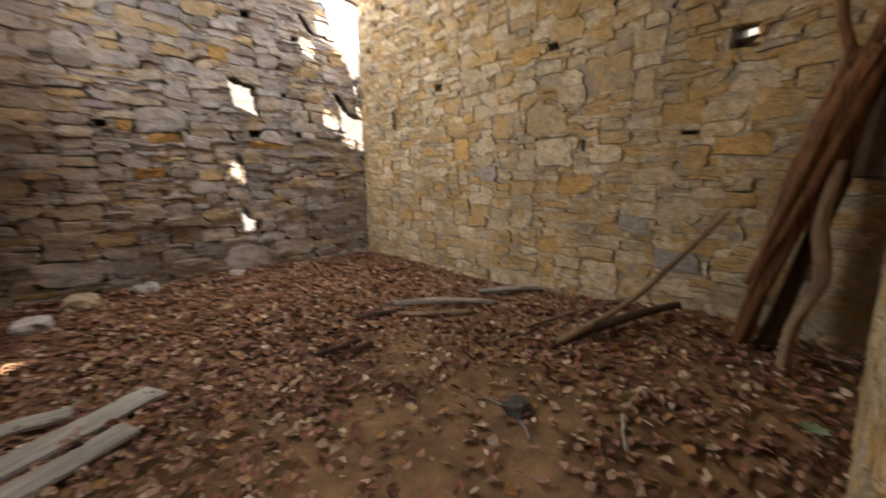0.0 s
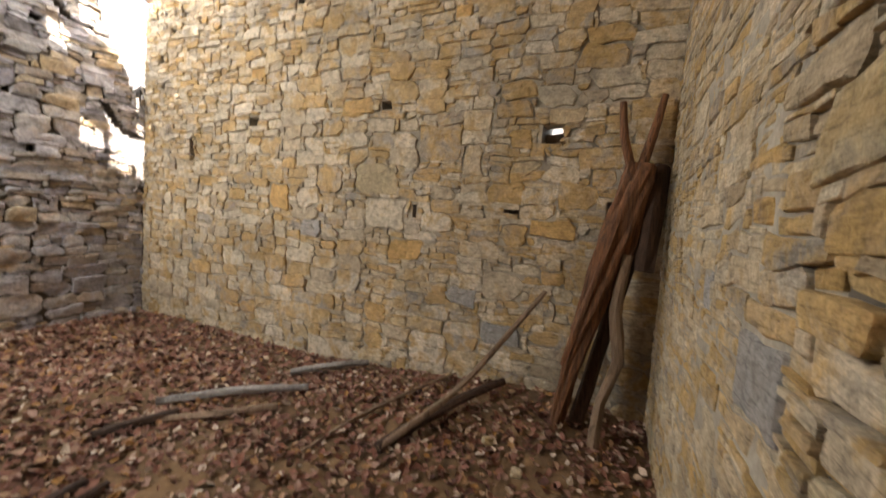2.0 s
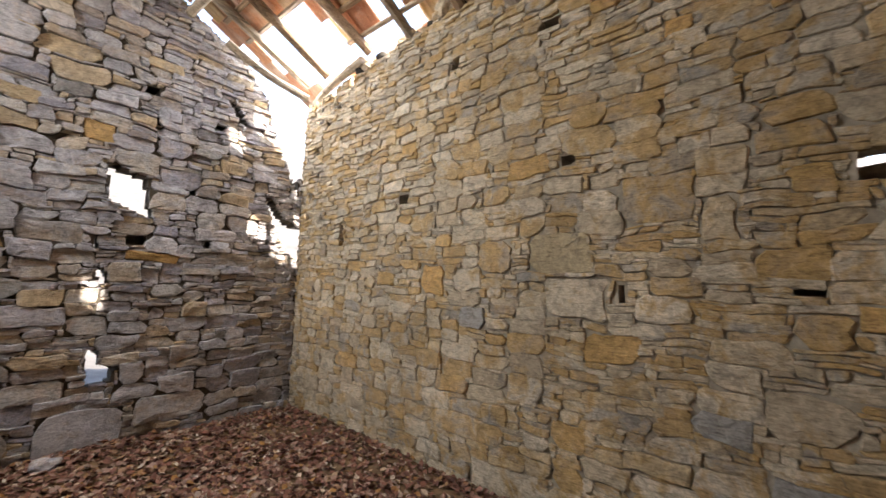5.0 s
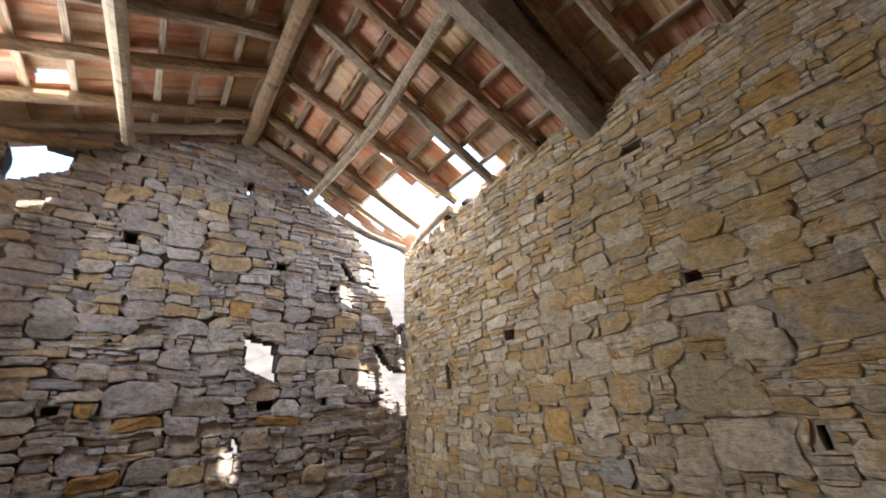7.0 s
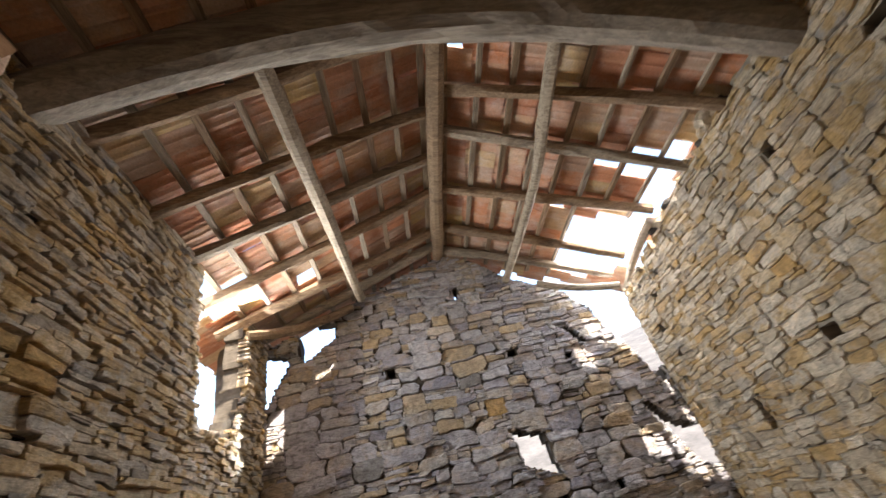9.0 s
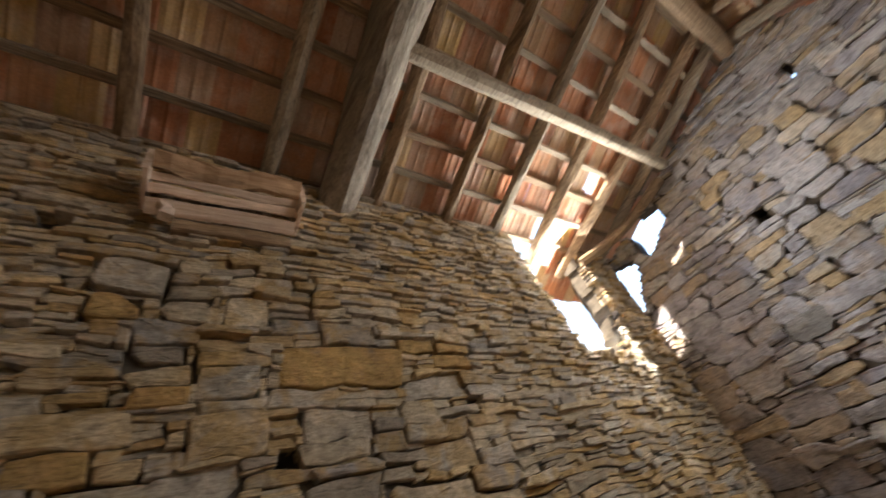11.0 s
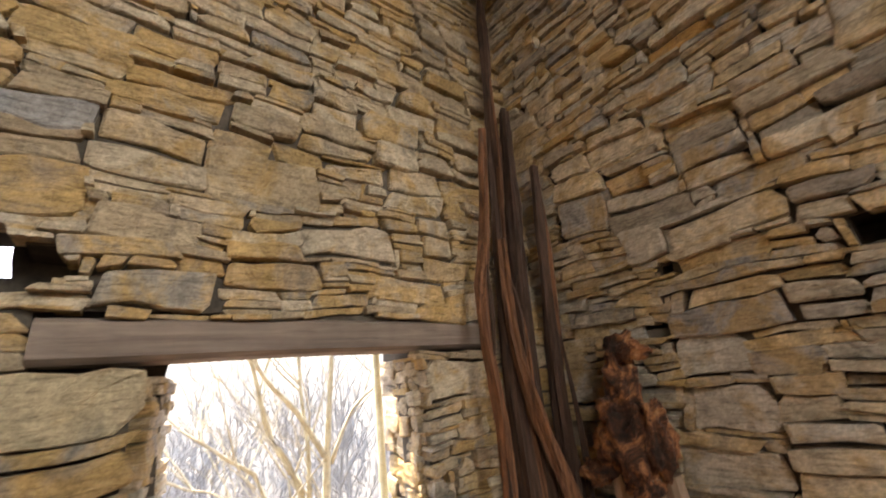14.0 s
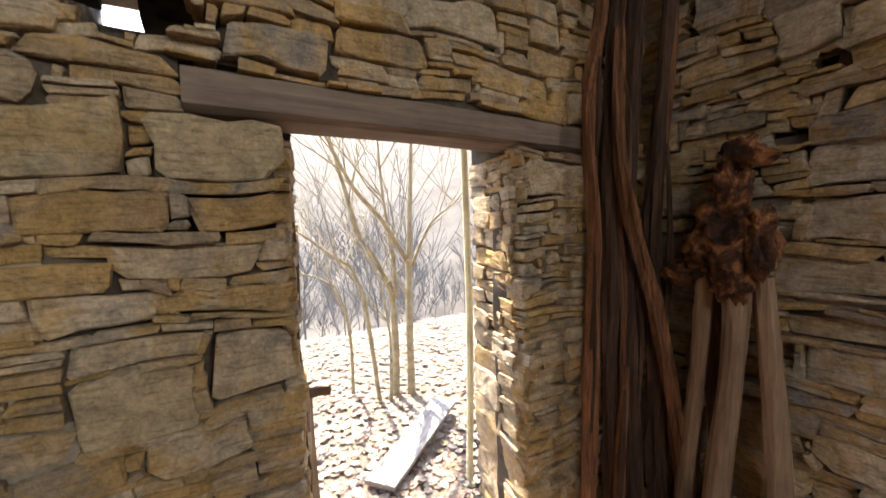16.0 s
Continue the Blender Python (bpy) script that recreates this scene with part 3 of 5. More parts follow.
A_BLOCKS = [(1.24, 1.37, 0.34, 0.15, "rust"), (1.17, 1.92, 0.16, 0.14, "rust"), (1.45, 1.80, 0.40, 0.14, "rust"), (2.23, 2.92, 0.26, 0.19, "rust"), (2.64, 1.76, 0.50, 0.09, "rust"), (2.90, 1.40, 0.3, 0.16, "slate"), (1.62, 1.38, 0.36, 0.2, "slate"), (2.0, 3.3, 0.3, 0.14, "slate"), (0.7, 2.6, 0.34, 0.18, "slate"), (3.2, 3.0, 0.26, 0.12, "slate"),
            (1.34, 1.96, 0.56, 0.28), (1.47, 0.0, 0.53, 0.26), (2.15, -0.03, 0.63, 0.40), (1.24, 1.37, 0.34, 0.15), (1.73, 2.7, 0.38, 0.2), (1.84, 1.14, 0.43, 0.2), (1.76, 0.32, 0.38, 0.19), (1.2, 0.84, 0.33, 0.19), (2.85, 0.1, 0.65, 0.28),
            (1.36, 2.54, 0.35, 0.15), (0.2, 0.1, 0.62, 0.3), (0.9, 0.15, 0.5, 0.24), (0.3, 0.55, 0.5, 0.2)]
B_BLOCKS = [(2.34, 1.72, 0.50, 0.30, "tan"), (3.64, 1.52, 0.34, 0.28, "rust"), (2.04, 1.12, 0.36, 0.22, "rust"), (1.58, 3.55, 0.33, 0.14, "rust"), (1.64, 3.30, 0.22, 0.11, "rust"), (1.92, 4.16, 0.34, 0.12, "rust"), (2.64, 2.52, 0.36, 0.16, "rust"), (0.62, 1.42, 0.4, 0.14, "rust"), (2.1, 3.7, 0.2, 0.1, "rust"), (4.1, 3.0, 0.2, 0.12, "rust"), (1.0, 0.45, 0.4, 0.2, "slate"), (1.45, 0.75, 0.3, 0.16, "slate"), (3.2, 1.25, 0.3, 0.2, "slate"),
            (1.7, 2.06, 0.42, 0.33), (2.34, 1.72, 0.58, 0.34), (2.2, 1.39, 0.5, 0.3), (2.98, 1.7, 0.32, 0.34), (1.0, 1.57, 0.59, 0.24), (0.51, 1.67, 0.30, 0.22), (3.06, 0.31, 0.72, 0.18), (2.66, 0.73, 0.36, 0.21), (2.1, 1.07, 0.31, 0.23), (0.59, 0.89, 0.21, 0.14),
            (2.67, 2.43, 0.34, 0.25), (1.71, 1.4, 0.33, 0.19), (3.84, 2.13, 0.28, 0.21), (1.06, 2.15, 0.20, 0.19), (1.03, 0.86, 0.39, 0.25), (1.46, 1.93, 0.22, 0.28), (1.04, 2.42, 0.38, 0.15), (2.72, -0.01, 0.6, 0.22), (3.75, 1.66, 0.45, 0.16), (1.01, 1.33, 0.25, 0.19)]
C_BLOCKS = [(1.81, 1.63, 0.36, 0.18, "tan"), (2.19, 1.62, 0.24, 0.18, "tan"), (2.06, 0.97, 0.30, 0.16, "tan"), (2.5, 1.05, 0.32, 0.24, "slate"), (3.2, 1.25, 0.16, 0.16, "slate"), (2.0, 2.5, 0.3, 0.1, "slate"),
            (1.89, 1.36, 0.36, 0.10), (2.19, 1.62, 0.2, 0.18), (1.81, 1.63, 0.34, 0.18), (2.11, 1.49, 0.29, 0.11), (1.81, 1.49, 0.26, 0.11), (1.81, 1.24, 0.31, 0.10), (2.06, 0.97, 0.30, 0.16), (1.81, 1.0, 0.23, 0.20), (2.17, 1.23, 0.24, 0.11), (2.06, 1.14, 0.28, 0.08),
            (1.94, 0.80, 0.26, 0.15), (2.25, 0.83, 0.2, 0.11), (0.45, 1.57, 0.37, 0.18), (1.72, 2.16, 0.26, 0.12), (1.31, 2.05, 0.36, 0.11), (0.96, 2.16, 0.40, 0.16), (2.0, 2.22, 0.33, 0.17), (1.31, 2.38, 0.40, 0.19), (1.85, 2.56, 0.25, 0.16), (0.69, 2.02, 0.40, 0.11),
            (0.78, 2.8, 0.34, 0.15), (3.3, 1.3, 0.42, 0.3), (2.9, 0.7, 0.36, 0.26), (3.65, 2.0, 0.35, 0.24)]
D_BLOCKS = [(2.42, 2.82, 0.66, 0.24, "rust"), (1.86, 2.74, 0.20, 0.10, "rust"), (1.60, 2.50, 0.23, 0.12, "rust"), (1.64, 3.14, 0.2, 0.14, "rust"), (3.3, 2.9, 0.3, 0.12, "rust"), (0.9, 3.0, 0.3, 0.12, "rust"), (2.0, 2.34, 0.42, 0.18, "slate"), (1.62, 2.26, 0.30, 0.18, "slate"),
            (2.4, 2.79, 0.58, 0.23), (2.06, 2.52, 0.33, 0.19), (2.5, 2.56, 0.36, 0.16), (2.88, 2.16, 0.45, 0.19), (3.09, 1.96, 0.44, 0.17), (2.18, 3.15, 0.22, 0.19), (1.63, 3.29, 0.3, 0.18), (1.72, 2.44, 0.26, 0.08), (2.34, 2.16, 0.40, 0.10), (0.69, 1.58, 0.26, 0.18),
            (0.68, 1.38, 0.3, 0.16), (0.61, 1.17, 0.38, 0.15), (0.64, 0.97, 0.32, 0.12), (0.50, 1.80, 0.24, 0.15), (0.58, 2.1, 0.2, 0.17), (0.68, 0.81, 0.28, 0.14), (0.25, 2.29, 0.32, 0.22), (0.8, 2.09, 0.40, 0.14), (1.33, 2.28, 0.43, 0.15), (1.85, 1.87, 0.25, 0.12), (1.0, 2.26, 0.3, 0.10)]
wall_a = Wall("wall_north", place_a, False, -T - SHIFT, W + T - SHIFT, top_gable_a, A_HOLES, A_PITS, (-0.028 - SHIFT, W + 0.028 - SHIFT), "cool", MORTAR_DARK, 0.030, 11,
              "rough grey rubble gable wall with broken corner", blocks=A_BLOCKS, joint=0.0055, relief=0.018, coarse=lambda u, v: 1.15, tall=1.15, chips=(1, 2, 3, 3, 4))
wall_b = Wall("wall_east", place_b, True, -0.03, L + 0.03, top_b, B_HOLES, B_PITS, (-0.028, L + 0.028), "gold", MORTAR_PALE, 0.028, 12,
              "honey-coloured rubble stone wall with putlog holes", blocks=B_BLOCKS, joint=0.0045, relief=0.012, coarse=lambda u, v: 1.05, tall=1.12, chips=(1, 2, 3, 3, 4), render=lambda u: 0.25)
wall_c = Wall("wall_south", place_c, True, -T, W + T, top_gable_c, C_HOLES, C_PITS, (-0.028, W + 0.028), "pale", MORTAR_PALE, 0.036, 13,
              "drystone gable wall with timber-linteled doorway", coarse=lambda u, v: 1.0, blocks=C_BLOCKS, joint=0.0095, relief=0.019, tall=0.8, chips=(1, 1, 2, 2, 3), square=0.85, render=lambda u: min(1.0, max(0.0, (u - 2.15) / 0.5)))
wall_d = Wall("wall_west", place_d, False, -0.03, L + 0.03, top_d, D_HOLES, D_PITS, (-0.028, L + 0.028), "dry", MORTAR_DARK, 0.050, 14,
              "drystone side wall with a collapsed gap", coarse=lambda u, v: 1.12 if v < 2.9 else 0.8, blocks=D_BLOCKS, joint=0.009, relief=0.024, tall=0.85, chips=(1, 1, 2, 2, 3), square=0.85)
for w, m in ((wall_a, MORTAR_DARK), (wall_b, MORTAR_PALE), (wall_c, MORTAR_PALE), (wall_d, MORTAR_DARK)):
    w.ob.data.materials[0] = m
wall_c.ob.data.materials.append(MORTAR_DARK)
for poly in wall_c.ob.data.polygons:
    if poly.center.x < 2.35 + 0.3 * noise.noise(poly.center * 3):
        poly.material_index = 1


# ---- ground ----
def floor_z(x, y):
    z = -0.05 + 0.05 * noise.noise(Vector((x * 0.9, y * 0.9, 2))) + 0.02 * noise.noise(Vector((x * 4, y * 4, 7)))
    z += 0.16 * math.exp(-((x - 4.65) ** 2 + (y - 0.9) ** 2) / 1.6)
    return z


def out_z(x, y):
    """Ground outside: a small terrace before the door that falls away, then the far valley side."""
    d = max(0.0, -y - 4.2)
    z = -0.06 + 0.03 * noise.noise(Vector((x * 0.8, y * 0.8, 4)))
    z -= min(0.42 * d, 9.0)
    far = max(0.0, math.hypot(x, y) - 38.0)
    z += 0.40 * far if far < 120 else 48
    return z + 0.3 * noise.noise(Vector((x * 0.12, y * 0.12, 9))) * min(1.0, d / 3)


def sheet(name, xs, ys, fz, material):
    verts = [(x, y, fz(x, y)) for y in ys for x in xs]
    n = len(xs)
    faces = [(j * n + i, j * n + i + 1, (j + 1) * n + i + 1, (j + 1) * n + i) for j in range(len(ys) - 1) for i in range(n - 1)]
    return part(name, link_mesh(name, verts, faces, material, True), None)


def steps(spans):
    out = []
    for a, b, n in spans:
        out += [a + (b - a) * i / n for i in range(n)]
    return out + [spans[-1][1]]


floor = sheet("floor", steps([(-0.3, W + 0.3, 70)]), steps([(-0.35, L + 0.3, 90)]), floor_z, EARTH)
tagged(floor, "bare brown earth floor strewn with dead leaves", "floor", "", "structure")
gx = steps([(-400, -60, 12), (-60, -12, 20), (-12, 12, 48), (12, 60, 20), (60, 400, 12)])
gy = steps([(-400, -60, 14), (-60, -14, 24), (-14, 12, 52), (12, 60, 14), (60, 400, 10)])


def ground_z(x, y):
    z = out_z(x, y) - 0.03
    if -0.6 < x < W + 0.6 and -0.6 < y < L + 0.6:
        z = -0.45
    return z


ground = sheet("ground", gx, gy, ground_z, OUT_EARTH)
ground.data.materials.append(WOOD_FLOOR)
for poly in ground.data.polygons:
    if math.hypot(poly.center.x - 1.5, poly.center.y) > 9.5:
        poly.material_index = 1
tagged(ground, "sunlit leaf-covered woodland ground falling away", "ground", "", "structure")


# ---- roof ----
def slope_point(side, s, y, lift=0.0):
    """A point on the roof: s metres across from the ridge, lift metres above the rafters' undersides."""
    return Vector((XR + side * s, y, ZR - PITCH[side] * s + lift))


ROOF_GAPS = {1: [[(2.06, 4.5), (2.65, 4.5), (2.65, 5.15), (2.12, 5.15)], [(1.55, 4.30), (2.30, 4.62), (2.45, 3.85), (2.1, 4.2)], [(1.78, 5.20), (2.30, 5.0), (2.75, 5.9), (2.5, 6.5), (1.75, 6.6), (1.42, 5.92)], [(1.15, 5.10), (1.42, 5.05), (1.45, 5.25), (1.2, 5.28)], [(0.0, 3.12), (0.22, 3.08), (0.22, 3.26), (0.0, 3.26)]],
             -1: [[(2.5, 4.45), (3.1, 4.4), (3.1, 5.6), (2.25, 5.5), (2.25, 5.1), (2.5, 4.95)], [(1.6, 5.52), (1.95, 5.45), (1.95, 5.62), (1.6, 5.66)], [(2.06, 3.2), (2.12, 3.2), (2.12, 3.3), (2.06, 3.3)], [(1.92, 0.5), (2.1, 0.5), (2.1, 0.65), (1.92, 0.65)]]}


def tiles(side, seed):
    """Ribbed clay tiles of one roof slope, each its own island of one mesh."""
    r = rng(seed)
    verts, faces = [], []
    rise = 0.165
    rows = 9 if side > 0 else 10
    for row in range(rows):
        s0 = row * 0.31 - 0.02
        y, col = -0.35 + 0.1 * (row % 2), 0
        while y < L + 0.35:
            wy = 0.205
            col += 1
            sc, yc = s0 + 0.17, y + wy / 2
            if not any(inside(p, sc, yc) for p in ROOF_GAPS[side]):
                o = len(verts)
                ds, dy, dz, tw = r.uniform(-0.012, 0.012), r.uniform(-0.008, 0.008), r.uniform(-0.006, 0.006), r.uniform(-0.01, 0.01)
                prof = [(0.0, 0.0), (0.15, 0.012), (0.3, 0.0), (0.42, 0.0), (0.5, 0.012), (0.58, 0.0), (0.7, 0.0), (0.85, 0.012), (1.0, 0.0)]
                for e in (0, 1):
                    for lay in (0, 1):
                        for q, b in prof:
                            s = s0 + ds + e * 0.37
                            lift = rise + dz + 0.010 * (col % 2) + (1 - e) * 0.035 - b * (0.9 if not lay else 0) + (0.018 if lay else 0) + tw * q
                            verts.append(slope_point(side, s, y + dy + q * (wy + 0.014), lift))
                n = len(prof)
                for i in range(n - 1):
                    faces.append((o + i, o + i + 1, o + 2 * n + i + 1, o + 2 * n + i))
                    faces.append((o + n + i, o + 3 * n + i, o + 3 * n + i + 1, o + n + i + 1))
                    faces.append((o + i, o + n + i, o + n + i + 1, o + i + 1))
                    faces.append((o + 2 * n + i, o + 2 * n + i + 1, o + 3 * n + i + 1, o + 3 * n + i))
                faces.append((o, o + 2 * n, o + 3 * n, o + n))
                faces.append((o + n - 1, o + 2 * n - 1, o + 4 * n - 1, o + 3 * n - 1))
            y += wy
    return part("ceiling", link_mesh("tiles", verts, faces, TILE), None)


for side in (1, -1):
    tagged(tiles(side, 40 + side), "underside of red terracotta roof tiles with gaps", "ceiling", "", "structure")

RAFTERS = {-1: [0.28, 0.85, 1.47, 2.36, 3.15, 3.88, 4.47, 5.08, 5.75, 6.2], 1: [0.35, 1.1, 1.75, 2.35, 2.62, 3.62, 4.20, 4.95, 5.75, 6.22]}
for side in (1, -1):
    for i, y in enumerate(RAFTERS[side]):
        end = 2.75 if side < 0 else 2.32 if y > 4.9 else 2.50
        wob = 0.06 * math.sin(i * 2.7 + side)
        pts = [slope_point(side, end * f, y + wob * (1 - 2 * f) + 0.05 * noise.noise(Vector((i * 3.3, f * 3, side))), 0.045 + 0.03 * noise.noise(Vector((i * 5.1, f * 3, side + 4)))) for f in (0.01, 0.3, 0.62, 1.0)]
        raf = part("rafter", log_bm(pts, [0.062, 0.064, 0.06, 0.056], 9, 0.15, 60 + i * 3 + side), WOOD_BROWN if i % 3 else WOOD_GREY)
        tagged(raf, "rough-hewn brown rafter under the clay tiles", "rafter", "roof rafters")
    for k in range(9 if side > 0 else 10):
        s = 0.10 + k * 0.295
        y0, y1 = -0.3, L + 0.25
        if side > 0 and k > 5:
            y1 = 5.0 + 0.15 * (k % 2)
        if side < 0 and k > 8:
            y1 = 4.5
        beam_between("batten", slope_point(side, s, y0, 0.125), slope_point(side, s + 0.02, y1, 0.125), 0.058, 0.035, WOOD_GREY if k % 2 else WOOD_BROWN, 90 + k, "thin sawn roof batten carrying tiles", "batten", "roof battens", warp=0.012)

ridge = part("ridge_beam", log_bm([(XR, -0.4, ZR - 0.06), (XR + 0.02, 2.0, ZR - 0.05), (XR - 0.03, 4.2, ZR - 0.08), (XR, L + 0.35, ZR - 0.04)], [0.085, 0.08, 0.085, 0.08], 10, 0.08, 3), WOOD_BROWN, None)
tagged(ridge, "dark round ridge pole along the roof top", "beam")
pd = part("purlin", log_bm([(1.08, 2.75, 4.72), (1.12, 3.6, 4.71), (1.17, 4.6, 4.71), (1.23, L - 0.1, 4.72)], [0.07, 0.075, 0.07, 0.06], 10, 0.07, 4), WOOD_GREY, None)
tagged(pd, "pale weathered purlin pole under the rafters", "purlin", "purlins")
pb = part("purlin", log_bm([(3.27, 2.8, 4.82), (3.31, 3.6, 4.78), (3.37, 4.6, 4.72), (3.24, L - 0.02, 4.60)], [0.06, 0.06, 0.055, 0.048], 10, 0.07, 5), WOOD_GREY, None)
tagged(pb, "pale weathered purlin pole under the rafters", "purlin", "purlins")
tie = part("tie_beam", log_bm([(-0.2, 2.81, 4.16), (0.5, 2.85, 4.55), (1.5, 2.87, 4.89), (2.4, 2.89, 4.98), (3.3, 2.91, 4.84), (4.22, 2.91, 4.48), (4.95, 2.92, 4.14)], [0.13, 0.16, 0.19, 0.195, 0.19, 0.18, 0.17], 14, 0.07, 6), WOOD_BEAM, None)
tagged(tie, "massive grey tie beam spanning between side walls", "beam")
hip = part("corner_beam", log_bm([(0.04, 0.10, 4.27), (0.43, 0.62, 4.43), (0.61, 0.91, 4.51), (0.74, 1.14, 4.57), (1.1, 1.7, 4.72)], [0.10, 0.085, 0.08, 0.08, 0.075], 10, 0.09, 8), WOOD_BROWN, None)
tagged(hip, "brown diagonal corner beam rising to the roof", "beam")
cb = part("wall_plate", log_bm([(0.12, 0.09, 4.24), (0.57, 0.06, 4.41), (0.9, 0.06, 4.54), (1.4, 0.08, 4.80)], [0.05, 0.055, 0.055, 0.05], 8, 0.08, 9), WOOD_BROWN, None)
tagged(cb, "brown end rafter against the gable", "beam")
brace = beam_between("brace", (0.76, 0.01, 4.55), (0.70, 0.98, 4.53), 0.10, 0.09, WOOD_BROWN, 27, "squared brown brace tying the corner beam", "beam")
eave = part("corner_pole", log_bm([(3.62, L - 0.1, 4.42), (4.1, L - 0.16, 4.2), (4.62, L - 0.25, 4.06)], [0.045, 0.05, 0.05], 8, 0.08, 12), WOOD_GREY, None)
tagged(eave, "weathered pole bridging the broken corner", "pole")
eave2 = part("corner_pole", log_bm([(4.83, 6.3, 4.08), (4.75, 5.7, 4.20), (4.7, 5.0, 4.28)], [0.045, 0.05, 0.05], 8, 0.1, 13), WOOD_GREY, None)
tagged(eave2, "weathered pole bridging the broken corner", "pole")
lp = part("corner_pole", log_bm([(0.0, 5.7, 4.22), (0.45, 6.0, 4.34), (1.1, 6.22, 4.62)], [0.06, 0.06, 0.06], 8, 0.1, 14), WOOD_BROWN, None)
tagged(lp, "brown pole above the gap in the gable", "pole")


# ---- doorway ----
lint = part("lintel", beam_bm(1.64, 0.22, 0.122, 21, 0.006), WOOD_LINTEL, None)
lint.matrix_world = pose(0.40, -0.113, 1.842, 0, -1.3, 0)
tagged(lint, "grey-brown sawn timber door lintel", "lintel", "", "structure")


class Jamb(Wall):
    """A stone reveal of the doorway."""

    def __init__(self, name, place, flip, seed, label):
        self.place, self.flip, self.r, self.seed, self.recess, self.key = place, flip, rng(seed), seed, 0.012, "pale"
        self.joint, self.relief = 0.004, 0.010
        self.tall, self.chips, self.render, self.square = 1.0, (2, 3, 4), (lambda u: 0.0), 0.7
        self.top, self.holes, self.pits = (lambda u: 1.79), [], []
        self.ob = new(name)
        tagged(self.ob, label, "door jamb", "", "structure")
        self.rects = self.fill_face(-T + 0.02, -0.05, -0.12, (), lambda u, v: 1.35)


def place_jr(u, v, d):
    return (0.872 + 0.2 * u + d, u, v)


def place_jl(u, v, d):
    return (1.785 + 0.2 * u - d, u, v)


jamb_r = Jamb("doorway_jamb", place_jr, False, 31, "rough stone door jamb catching sunlight")
jamb_l = Jamb("doorway_jamb", place_jl, True, 32, "rough stone door jamb in shade")

post = beam_between("door_post", (1.69, -0.50, -0.05), (1.70, -0.49, 0.80), 0.07, 0.05, WOOD_GREY, 23, "broken weathered door frame post", "post")
latch = part("hinge", beam_bm(0.12, 0.05, 0.05, 24, 0.004), IRON, None)
latch.matrix_world = pose(1.71, -0.46, 0.76, 0, 0, 180)
tagged(latch, "rusty iron hinge block on the door frame", "hinge")
pole = part("standing_pole", log_bm([(0.765, -0.60, -0.06), (0.735, -0.60, 0.9), (0.745, -0.59, 1.95)], [0.022, 0.021, 0.019], 8, 0.06, 25), PALE_POLE, None)
tagged(pole, "thin pale pole standing outside the door", "pole")


# ---- timber leaning in the corners ----
def bundle(name, label, category, parts_):
    """A thing made of logs: an empty at its base, one mesh a log."""
    root = new(name)
    tagged(root, label, category)
    for pname, pts, radii, sides, rough, seed, mat, plabel in parts_:
        part(pname, log_bm(pts, radii, sides, rough, seed), mat, root, plabel)
    return root


fork = bundle("forked_log", "forked bark-covered log leaning in the corner", "log", [
    ("trunk", [(4.27, 0.62, 0.06), (4.33, 0.56, 0.45), (4.39, 0.44, 0.95), (4.45, 0.32, 1.45), (4.51, 0.22, 1.98)], [0.045, 0.055, 0.095, 0.12, 0.09], 24, 0.22, 51, BARK, ""),
    ("branch", [(4.12, 0.35, 0.02), (4.25, 0.33, 0.35), (4.33, 0.24, 0.62), (4.35, 0.29, 0.95), (4.41, 0.25, 1.35)], [0.034, 0.036, 0.042, 0.04, 0.035], 9, 0.14, 52, POLE, "pale barkless side branch"),
    ("branch", [(4.35, 0.50, 0.04), (4.45, 0.40, 0.5), (4.5, 0.30, 1.0), (4.55, 0.20, 1.5)], [0.05, 0.05, 0.055, 0.05], 9, 0.10, 53, BARK_DARK, ""),
    ("strip_of_bark", [(4.41, 0.14, 1.25), (4.49, 0.12, 1.6), (4.58, 0.10, 1.98)], [0.05, 0.075, 0.06], 10, 0.22, 54, BARK_DARK, "dark loose bark"),
    ("strip_of_bark", [(4.27, 0.60, 0.55), (4.31, 0.47, 1.0), (4.36, 0.36, 1.45), (4.43, 0.26, 1.85)], [0.016, 0.030, 0.034, 0.02], 8, 0.30, 91, BARK, "red-brown loose bark"),
    ("strip_of_bark", [(4.39, 0.50, 0.70), (4.4, 0.36, 1.1), (4.43, 0.27, 1.5), (4.49, 0.20, 1.9)], [0.014, 0.028, 0.032, 0.018], 8, 0.30, 92, BARK_DARK, "dark loose bark"),
    ("strip_of_bark", [(4.31, 0.56, 0.80), (4.32, 0.42, 1.2), (4.38, 0.30, 1.65)], [0.012, 0.022, 0.014], 7, 0.30, 93, BARK, "red-brown loose bark"),
    ("twig", [(4.52, 0.26, 1.92), (4.49, 0.34, 2.16), (4.52, 0.37, 2.42)], [0.032, 0.03, 0.022], 8, 0.10, 55, BARK, ""),
    ("twig", [(4.54, 0.22, 1.95), (4.61, 0.16, 2.20), (4.66, 0.10, 2.50)], [0.036, 0.032, 0.024], 8, 0.10, 56, BARK, ""),
])
lean = part("leaning_branch", log_bm([(3.55, 1.62, 0.0), (3.97, 1.28, 0.30), (4.25, 1.02, 0.66), (4.47, 0.78, 1.02)], [0.026, 0.024, 0.022, 0.018], 8, 0.08, 57), POLE)
tagged(lean, "thin grey branch leaning against the forked log", "branch")

